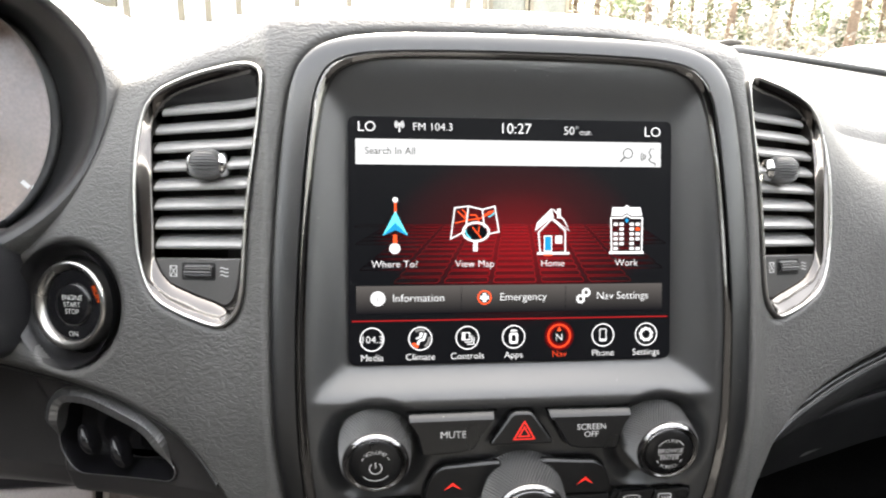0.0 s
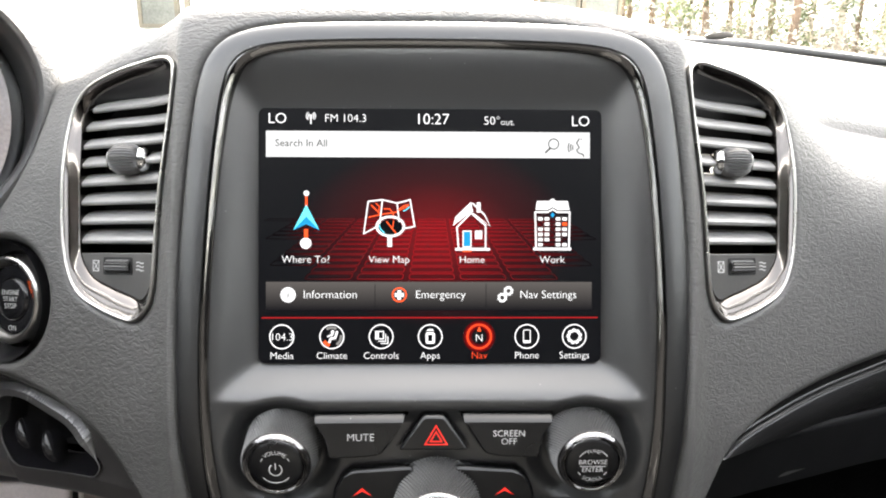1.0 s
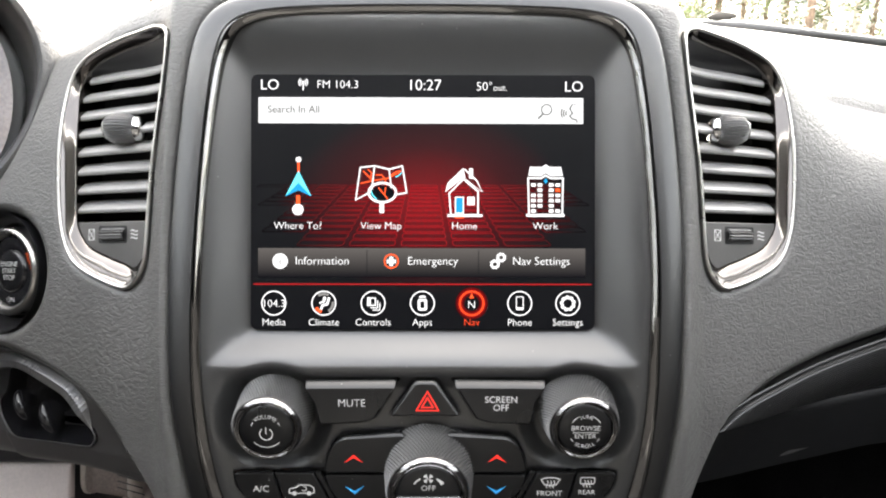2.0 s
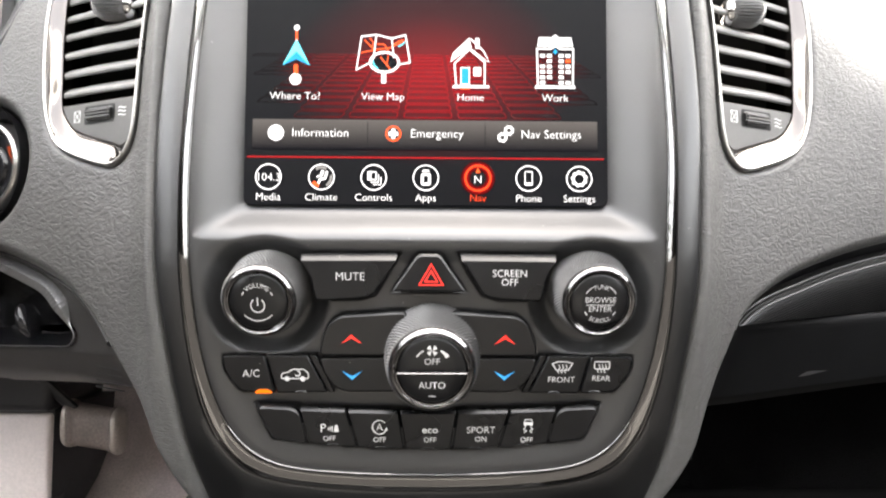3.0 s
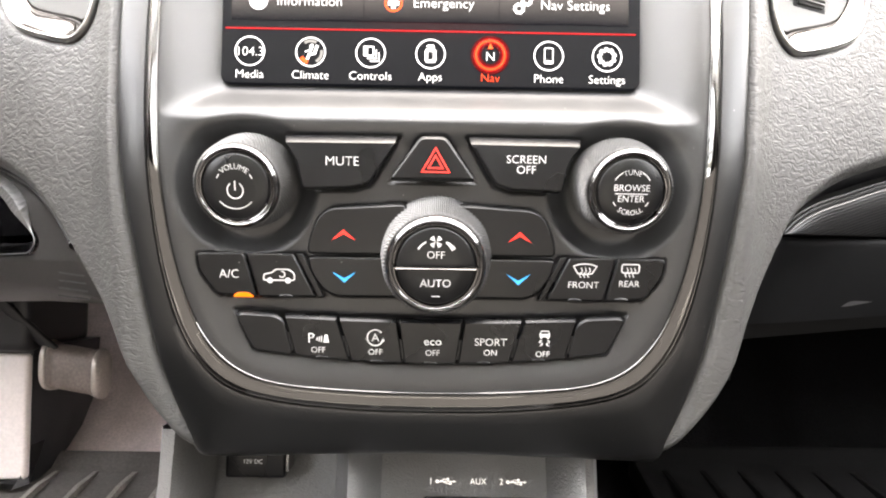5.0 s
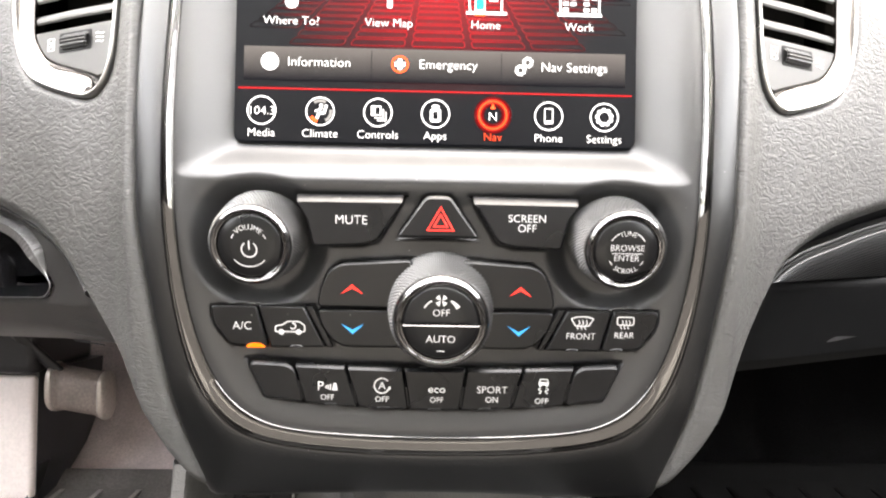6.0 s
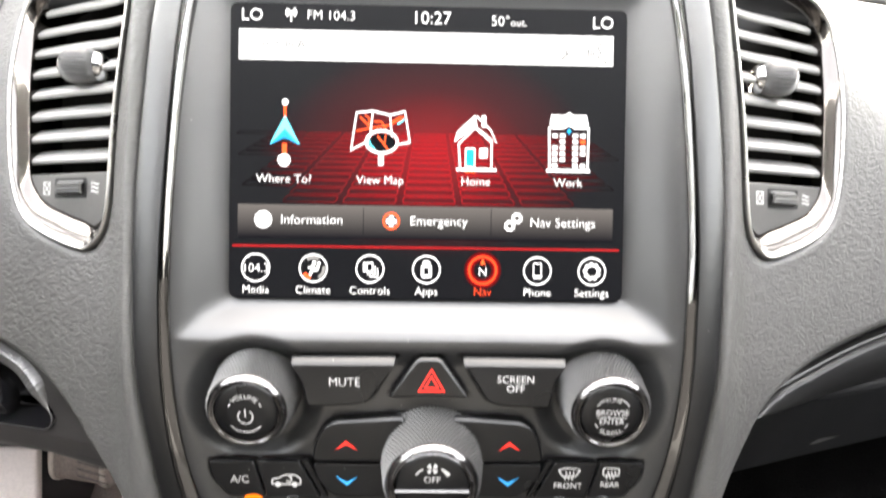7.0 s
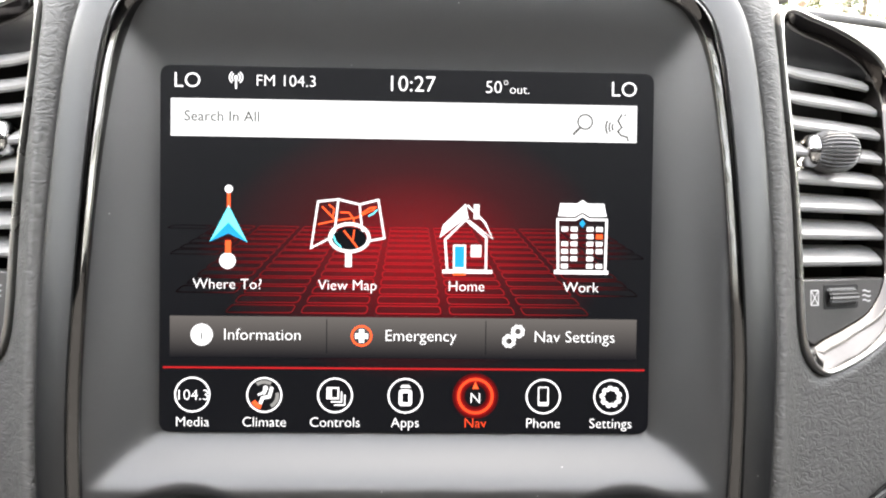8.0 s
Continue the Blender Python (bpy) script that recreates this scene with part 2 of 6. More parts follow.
def display_material():
    """The lit background of the display: near black, with a red glow that fades out round its middle."""
    m = mat("display_glass", (0.0, 0.0, 0.0), 0.5, spec=0.12)
    b = m.node_tree.nodes["Principled BSDF"]
    mp = coords(m, (1 / 0.070, 0.0, 1 / 0.046))
    mp.inputs["Location"].default_value = (-0.03, 0, -0.064 / 0.046)
    gr = node(m, "ShaderNodeTexGradient")
    gr.gradient_type = "SPHERICAL"
    join(m, mp, "Vector", gr, "Vector")
    r = ramp(m, gr, "Fac", 0.0, 1.0, (0.003, 0.0035, 0.006), (0.27, 0.005, 0.010))
    e = r.color_ramp.elements.new(0.4)
    e.color = (0.05, 0.002, 0.005, 1)
    join(m, r, "Color", b, "Emission Color")
    b.inputs["Emission Strength"].default_value = 0.095 * GAIN
    return m


DISPLAY = display_material()


def bar_material():
    m = mat("display_menu_bar", (0.0, 0.0, 0.0), 0.12, spec=0.16)
    b = m.node_tree.nodes["Principled BSDF"]
    tc, sp = node(m, "ShaderNodeTexCoord"), node(m, "ShaderNodeSeparateXYZ")
    join(m, tc, "Object", sp, "Vector")
    mr = node(m, "ShaderNodeMapRange")
    mr.inputs["From Min"].default_value, mr.inputs["From Max"].default_value = 0.0261, 0.0408
    join(m, sp, "Z", mr, "Value")
    join(m, ramp(m, mr, 0, 0.0, 1.0, (0.004, 0.004, 0.006), (0.075, 0.07, 0.07)), "Color", b, "Emission Color")
    b.inputs["Emission Strength"].default_value = 0.2 * GAIN
    return m


S_MENU = bar_material()

# ---- building helpers ----
OFF = {}


def thing(name, label, category, at=(0, 0, 0), group="", kind="", in_car=True):
    """An Empty at the base of a thing; its parts are given in the display's axes (or the world's)."""
    ob = new(name)
    ob.empty_display_size = 0.02
    ob.matrix_basis = (T if in_car else Matrix()) @ Matrix.Translation(at)
    OFF[ob.name] = Vector(at)
    return tagged(ob, label, category, group, kind)


def part(name, bm, material, parent, label="", smooth=40, kind=""):
    off = OFF[parent.name]
    bm.transform(Matrix.Translation(-off))
    bmesh.ops.recalc_face_normals(bm, faces=bm.faces)
    me = bpy.data.meshes.new(name)
    bm.to_mesh(me)
    bm.free()
    for m in material if isinstance(material, (list, tuple)) else [material]:
        me.materials.append(m)
    if smooth:
        me.polygons.foreach_set("use_smooth", [True] * len(me.polygons))
        me.set_sharp_from_angle(angle=radians(smooth))
    ob = new(name, me)
    ob.parent = parent
    OFF[ob.name] = off
    return tagged(ob, label, kind=kind)


def mesh_thing(name, bm, material, label, category, at=(0, 0, 0), group="", kind="", in_car=True, smooth=40):
    """A thing that is one mesh."""
    bm.transform(Matrix.Translation(-Vector(at)))
    bmesh.ops.recalc_face_normals(bm, faces=bm.faces)
    me = bpy.data.meshes.new(name)
    bm.to_mesh(me)
    bm.free()
    me.materials.append(material)
    if smooth:
        me.polygons.foreach_set("use_smooth", [True] * len(me.polygons))
        me.set_sharp_from_angle(angle=radians(smooth))
    ob = new(name, me)
    ob.matrix_basis = (T if in_car else Matrix()) @ Matrix.Translation(at)
    OFF[ob.name] = Vector(at)
    return tagged(ob, label, category, group, kind)


def loft(rings, closed=True, cap0=False, cap1=False, bm=None):
    """A skin over rings of equally many points."""
    bm = bm or bmesh.new()
    vs = [[bm.verts.new(p) for p in r] for r in rings]
    n = len(rings[0])
    for a, b in zip(vs, vs[1:]):
        for i in range(n if closed else n - 1):
            j = (i + 1) % n
            bm.faces.new((a[i], a[j], b[j], b[i]))
    if cap0:
        bm.faces.new(vs[0])
    if cap1:
        bm.faces.new(vs[-1])
    return bm


def box(bm, lo, hi, bevel=0.0):
    c = [(a + b) / 2 for a, b in zip(lo, hi)]
    s = [abs(b - a) for a, b in zip(lo, hi)]
    made = bmesh.ops.create_cube(bm, size=1.0, matrix=Matrix.Translation(c) @ Matrix.Diagonal((*s, 1)))
    if bevel:
        es = list({e for v in made["verts"] for e in v.link_edges})
        bmesh.ops.bevel(bm, geom=es, offset=bevel, segments=3, affect="EDGES", profile=0.6)
    return bm


def bow(xs):
    """A smooth function that runs through (x, y) pairs without overshooting between them."""
    a, b = [p[0] for p in xs], [p[1] for p in xs]
    h = [q - p for p, q in zip(a, a[1:])]
    d = [(q - p) / w for p, q, w in zip(b, b[1:], h)]
    m = [d[0]]
    for i in range(1, len(d)):
        if d[i - 1] * d[i] <= 0:
            m.append(0.0)
        else:
            w1, w2 = 2 * h[i] + h[i - 1], h[i] + 2 * h[i - 1]
            m.append((w1 + w2) / (w1 / d[i - 1] + w2 / d[i]))
    m.append(d[-1])

    def value(x):
        if x <= a[0]:
            return b[0]
        if x >= a[-1]:
            return b[-1]
        i = bisect(a, x) - 1
        t = (x - a[i]) / h[i]
        return b[i] * (1 + 2 * t) * (1 - t) ** 2 + m[i] * h[i] * t * (1 - t) ** 2 + b[i + 1] * t * t * (3 - 2 * t) + m[i + 1] * h[i] * t * t * (t - 1)

    return value


def bisect(a, x):
    """How many of the rising numbers in a are not above x."""
    return sum(1 for v in a if v <= x)


def spline(pts, n=8, closed=True):
    """A smooth curve through 2D points (centripetal Catmull-Rom is not needed at these spacings)."""
    out, k = [], len(pts)
    for i in range(k if closed else k - 1):
        if closed:
            p = [Vector(pts[(i + j) % k]) for j in (-1, 0, 1, 2)]
        else:
            p = [Vector(pts[min(max(i + j, 0), k - 1)]) for j in (-1, 0, 1, 2)]
        d1 = (p[2] - p[1]).length
        m1 = (p[2] - p[0]) * (d1 / max(1e-9, (p[2] - p[1]).length + (p[1] - p[0]).length))
        m2 = (p[3] - p[1]) * (d1 / max(1e-9, (p[3] - p[2]).length + (p[2] - p[1]).length))
        for s in range(n):
            u = s / n
            out.append(p[1] * (2 * u**3 - 3 * u**2 + 1) + m1 * (u**3 - 2 * u**2 + u) + p[2] * (-2 * u**3 + 3 * u**2) + m2 * (u**3 - u**2))
    if not closed:
        out.append(Vector(pts[-1]))
    return [(q[0], q[1]) for q in out]


def rounded(pts, r, n=4):
    """A polygon with its corners rounded."""
    out, k = [], len(pts)
    for i in range(k):
        a, b, c = Vector(pts[i - 1]), Vector(pts[i]), Vector(pts[(i + 1) % k])
        u, v = (a - b), (c - b)
        q = min(r, u.length * 0.45, v.length * 0.45)
        p0, p1 = b + u.normalized() * q, b + v.normalized() * q
        for s in range(n + 1):
            w = s / n
            out.append(tuple(p0 * (1 - w) ** 2 + b * 2 * w * (1 - w) + p1 * w**2))
    return out


def area2(pts):
    return sum(a[0] * b[1] - b[0] * a[1] for a, b in zip(pts, pts[1:] + pts[:1])) / 2


def inset(pts, d):
    """A polygon drawn in by d (out, where d is below nought)."""
    k, s = len(pts), 1 if area2(pts) > 0 else -1
    out = []
    for i in range(k):
        a, b, c = Vector(pts[i - 1]), Vector(pts[i]), Vector(pts[(i + 1) % k])
        u, v = (b - a).normalized(), (c - b).normalized()
        n1, n2 = Vector((-u.y, u.x)) * s, Vector((-v.y, v.x)) * s
        m = n1 + n2
        m = m / max(0.35, m.dot(n1) if m.length else 1)
        q = b + m * d
        out.append((q.x, q.y))
    return out


def polar(pts, c, n):
    """The same outline by n rays from c."""
    p = np.array(pts) - np.array(c)
    q = np.roll(p, -1, axis=0)
    out = []
    for k in range(n):
        a = 2 * math.pi * k / n
        d = np.array((math.cos(a), math.sin(a)))
        e = q - p
        den = d[0] * e[:, 1] - d[1] * e[:, 0]
        den = np.where(abs(den) < 1e-12, 1e-12, den)
        t = (p[:, 0] * e[:, 1] - p[:, 1] * e[:, 0]) / den
        u = (p[:, 0] * d[1] - p[:, 1] * d[0]) / den
        ok = (t > 0) & (u >= -1e-6) & (u <= 1 + 1e-6)
        r = t[ok].max()
        out.append((c[0] + d[0] * r, c[1] + d[1] * r))
    return out


def sdf(pts, X, Z):
    """Signed distance from a grid of points to a polygon, below nought inside."""
    p = np.array(pts)
    q = np.roll(p, -1, axis=0)
    best = np.full(X.shape, 9.0)
    inside = np.zeros(X.shape, bool)
    for (ax, az), (bx, bz) in zip(p, q):
        ex, ez = bx - ax, bz - az
        L = ex * ex + ez * ez + 1e-15
        t = np.clip(((X - ax) * ex + (Z - az) * ez) / L, 0, 1)
        best = np.minimum(best, np.hypot(X - ax - t * ex, Z - az - t * ez))
        cross = (az > Z) != (bz > Z)
        with np.errstate(divide="ignore", invalid="ignore"):
            inside ^= cross & (X < (bx - ax) * (Z - az) / (bz - az if bz != az else 1e-12) + ax)
    return np.where(inside, -best, best)


def smooth01(t):
    t = np.clip(t, 0, 1)
    return t * t * (3 - 2 * t)


def grid_mesh(P, keep=None):
    """A sheet from an array of points (rows, columns, 3)."""
    nr, nc = P.shape[:2]
    idx = np.arange(nr * nc).reshape(nr, nc)
    f = np.stack((idx[:-1, :-1], idx[:-1, 1:], idx[1:, 1:], idx[1:, :-1]), -1).reshape(-1, 4)
    if keep is not None:
        k = keep.reshape(-1)
        f = f[k[f].all(axis=1)]
    me = bpy.data.meshes.new("sheet")
    me.from_pydata(P.reshape(-1, 3).tolist(), [], f.tolist())
    bm = bmesh.new()
    bm.from_mesh(me)
    bpy.data.meshes.remove(me)
    loose = [v for v in bm.verts if not v.link_faces]
    bmesh.ops.delete(bm, geom=loose, context="VERTS")
    return bm


def plate(outline, surf, height, bevel, depth=0.002, dome=0.0, bm=None, brow=0.0):
    """A raised button or plate of that outline on a surface y = surf(x, z), towards the eye; brow is the width of a sloping upper edge."""
    bm = bm or bmesh.new()
    peak = max(z for x, z in outline)
    near_top = lambda z: max(0.0, 1 - (peak - z) / 0.0045) ** 0.5 if z > peak - 0.0045 else 0.0
    rings = []
    for k, (d, h) in enumerate(((0, -depth), (0, height - bevel), (bevel * 0.3, height - bevel * 0.3), (bevel, height))):
        ring = []
        for x, z in (inset(outline, d) if d else outline):
            w = brow * near_top(z)
            ring.append((x, surf(x, z) - h + (w * 0.75 if k in (1, 2) else 0), z - (w if k == 3 else 0)))
        rings.append(ring)
    loft(rings, True, bm=bm, cap0=False)
    top = [(x, z - brow * near_top(z)) for x, z in inset(outline, bevel)]
    flat(bm, top, lambda x, z: surf(x, z) - height)
    return bm


def flat(bm, outline, surf):
    """A filled flat shape on a surface."""
    vs = [bm.verts.new((x, surf(x, z), z)) for x, z in outline]
    f = bm.faces.new(vs)
    bmesh.ops.triangulate(bm, faces=[f])


def ribbon(bm, pts, width, surf, closed=False):
    """A drawn line of that width on a surface."""
    k = len(pts)
    L, Rr = [], []
    for i in range(k):
        a = Vector(pts[i - 1]) if closed or i else Vector(pts[0])
        b = Vector(pts[(i + 1) % k]) if closed or i < k - 1 else Vector(pts[-1])
        c = Vector(pts[i])
        u = (c - a).normalized() if (c - a).length else (b - c).normalized()
        v = (b - c).normalized() if (b - c).length else u
        n1, n2 = Vector((-u.y, u.x)), Vector((-v.y, v.x))
        m = n1 + n2
        m = m / max(0.5, m.dot(n1)) if m.length > 1e-6 else n1
        L.append(c + m * width / 2)
        Rr.append(c - m * width / 2)
    lv = [bm.verts.new((p.x, surf(p.x, p.y), p.y)) for p in L]
    rv = [bm.verts.new((p.x, surf(p.x, p.y), p.y)) for p in Rr]
    for i in range(k if closed else k - 1):
        j = (i + 1) % k
        bm.faces.new((lv[i], lv[j], rv[j], rv[i]))


def arc(cx, cz, r, a0=0, a1=360, n=24, rz=None):
    full = abs(a1 - a0) >= 360
    return [(cx + r * math.cos(radians(a0 + (a1 - a0) * i / n)), cz + (rz or r) * math.sin(radians(a0 + (a1 - a0) * i / n))) for i in range(n if full else n + 1)]


FONT_CAP = 0.69


def letters(text, x, z, cap, surf, align="CENTER", bold=0.0, stretch=1.0, bm=None, bend=None):
    """Lettering of that height of capitals, laid on a surface. bend: radius, to run round a centre."""
    bm = bm or bmesh.new()
    cu = bpy.data.curves.new("lettering", "FONT")
    cu.body, cu.size, cu.align_x, cu.align_y = text, cap / FONT_CAP, align, "CENTER"
    cu.offset, cu.resolution_u = bold * 0.35 - cap * 0.016, 3
    ob = bpy.data.objects.new("lettering", cu)
    scene.collection.objects.link(ob)
    dg = bpy.context.evaluated_depsgraph_get()
    dg.update()
    me = bpy.data.meshes.new_from_object(ob.evaluated_get(dg))
    start = len(bm.verts)
    bm.from_mesh(me)
    bm.verts.ensure_lookup_table()
    for v in bm.verts[start:]:
        px, pz = v.co.x * stretch, v.co.y
        if bend:
            a = px / abs(bend)
            rr = abs(bend) + (pz if bend > 0 else -pz)
            px, pz = math.sin(a) * rr, (math.cos(a) * rr if bend > 0 else -math.cos(a) * rr)
        px, pz = px + x, pz + z
        v.co = (px, surf(px, pz), pz)
    bpy.data.objects.remove(ob)
    bpy.data.curves.remove(cu)
    bpy.data.meshes.remove(me)
    return bm


def lathe(profile, centre, axis, n=64, bm=None, cap=True, turn=None):
    """A body of revolution: profile rows of (radius, height) along the axis from the centre."""
    ax = Vector(axis).normalized()
    e1 = Vector((1, 0, 0)) - ax * ax.x
    e1.normalize()
    e2 = ax.cross(e1)
    rings = []
    for j, (r, h) in enumerate(profile):
        rings.append([Vector(centre) + ax * h + (e1 * math.cos(2 * math.pi * i / n) + e2 * math.sin(2 * math.pi * i / n)) * (r + (turn(i, j) if turn else 0)) for i in range(n)])
    return loft(rings, True, cap1=cap, bm=bm)

# ---- the dashboard's form ----
X0 = 0.0015  # the middle line of the centre stack
face_y = bow([(-0.26, 0.020), (-0.175, 0.004), (-0.085, -0.011), (0, -0.008), (0.1, -0.004), (0.13, 0.0)])
pad_z = bow([(-0.26, 0.034), (-0.215, 0.0165), (-0.175, 0.006), (-0.085, -0.0088), (0, -0.006), (0.05, -0.0035), (0.1, 0.000), (0.13, 0.004)])
pad_x = bow([(0, 0), (0.127, 0.0), (0.134, 0.0045), (0.14, 0.0092), (0.15, 0.0145), (0.17, 0.0227), (0.2, 0.0367), (0.212, 0.042), (0.25, 0.0575), (0.35, 0.0945), (0.5, 0.1195), (0.8, 0.1295)])
ease = lambda t: (lambda w: w * w * (3 - 2 * w))(min(1.0, max(0.0, t)))
pad = lambda x, z: pad_z(z) + pad_x(abs(x - X0)) + 0.006 * ease((z - 0.03) / 0.06) * ease((abs(x - X0) - 0.118) / 0.040)  # the upper corners fall away sooner
brow_z = bow([(-0.7, 0.06), (-0.3, 0.078), (-0.206, 0.099), (-0.17, 0.111), (-0.113, 0.1225), (-0.05, 0.1255), (0, 0.126), (0.05, 0.125), (0.088, 0.1205), (0.124, 0.111), (0.155, 0.103), (0.206, 0.097), (0.26, 0.094), (0.36, 0.087), (0.8, 0.06)])
back_z = bow([(-0.8, 0.16), (-0.3, 0.205), (0, 0.2), (0.27, 0.188), (0.45, 0.17), (0.8, 0.13)])
low_r = bow([(0, -0.2215), (0.1, -0.2215), (0.106, -0.219), (0.1155, -0.208), (0.126, -0.189), (0.1345, -0.163), (0.1465, -0.135), (0.1550, -0.119), (0.165, -0.109), (0.185, -0.0975), (0.205, -0.0905), (0.24, -0.081), (0.275, -0.074), (0.35, -0.062), (0.8, -0.045)])
low_l = bow([(0, -0.2215), (0.1, -0.2215), (0.106, -0.219), (0.1155, -0.208), (0.126, -0.189), (0.1385, -0.163), (0.154, -0.138), (0.1615, -0.126), (0.1685, -0.117), (0.1820, -0.105), (0.2, -0.096), (0.223, -0.0875), (0.25, -0.081), (0.28, -0.076), (0.35, -0.068), (0.8, -0.05)])


def low_edge(x):
    """The lower edge of the padded front."""
    return (low_r if x > X0 else low_l)(abs(x - X0))



def both(half):
    """A closed outline from its right half, top to bottom; the right side stands out a hair more up by the display."""
    r = [(X0 + x + 0.0015 * min(1, x / 0.1) * min(1, max(0, (z + 0.07) / 0.05)), z) for x, z in half]
    l = [(X0 - x, z) for x, z in reversed(half) if x > 0]
    return r + l


FRAME = spline(both([(0, 0.1080), (0.05, 0.1074), (0.078, 0.1058), (0.096, 0.1022), (0.107, 0.0962), (0.1145, 0.0855), (0.1192, 0.064), (0.1238, 0.02), (0.1262, -0.023), (0.1262, -0.065), (0.1245, -0.1), (0.1222, -0.12), (0.1178, -0.157), (0.1115, -0.191), (0.1065, -0.209), (0.1025, -0.2178), (0.096, -0.2186), (0.05, -0.2172), (0, -0.2163)]), 6)
RING = spline(both([(0, 0.0973), (0.05, 0.0966), (0.08, 0.0945), (0.0945, 0.0897), (0.1018, 0.08), (0.1062, 0.0585), (0.1105, 0.014), (0.1130, -0.035), (0.1132, -0.07), (0.1115, -0.11), (0.1078, -0.145), (0.1010, -0.170), (0.0900, -0.186), (0.074, -0.194), (0.04, -0.1988), (0, -0.2000)]), 6)
RING_IN = spline(both([(0, 0.0932), (0.05, 0.0925), (0.077, 0.0905), (0.0905, 0.0860), (0.0974, 0.077), (0.1018, 0.0565), (0.1062, 0.013), (0.1086, -0.035), (0.1085, -0.07), (0.1063, -0.11), (0.1022, -0.14), (0.0950, -0.163), (0.0840, -0.178), (0.068, -0.1862), (0.038, -0.1897), (0, -0.1906)]), 6)
VENT = spline([(0.1315, 0.0850), (0.1345, 0.0895), (0.1405, 0.0925), (0.148, 0.0935), (0.163, 0.0918), (0.180, 0.0880), (0.1935, 0.0828), (0.2005, 0.0750), (0.2040, 0.062), (0.2052, 0.045), (0.2054, 0.024), (0.2046, 0.006), (0.2025, -0.009), (0.1980, -0.0225), (0.1915, -0.0310), (0.182, -0.0362), (0.1685, -0.0410), (0.1568, -0.0438), (0.1515, -0.0424), (0.1462, -0.0372), (0.1432, -0.030), (0.1418, -0.020), (0.1408, -0.002), (0.1390, 0.020), (0.1368, 0.036), (0.1345, 0.053), (0.1325, 0.069)], 4)
VENT_IN = spline([(0.1350, 0.0845), (0.1395, 0.0880), (0.155, 0.0870), (0.172, 0.0840), (0.186, 0.0800), (0.1935, 0.0740), (0.1965, 0.066), (0.1968, 0.052), (0.1962, 0.038), (0.1958, 0.022), (0.1950, 0.006), (0.1940, -0.0085), (0.1912, -0.0155), (0.1845, -0.0228), (0.1708, -0.0283), (0.1583, -0.0322), (0.1529, -0.0342), (0.1482, -0.0305), (0.1450, -0.020), (0.1434, -0.002), (0.1416, 0.020), (0.1394, 0.0365), (0.1372, 0.054), (0.1354, 0.072)], 4)
START = (-0.2470, -0.0370)


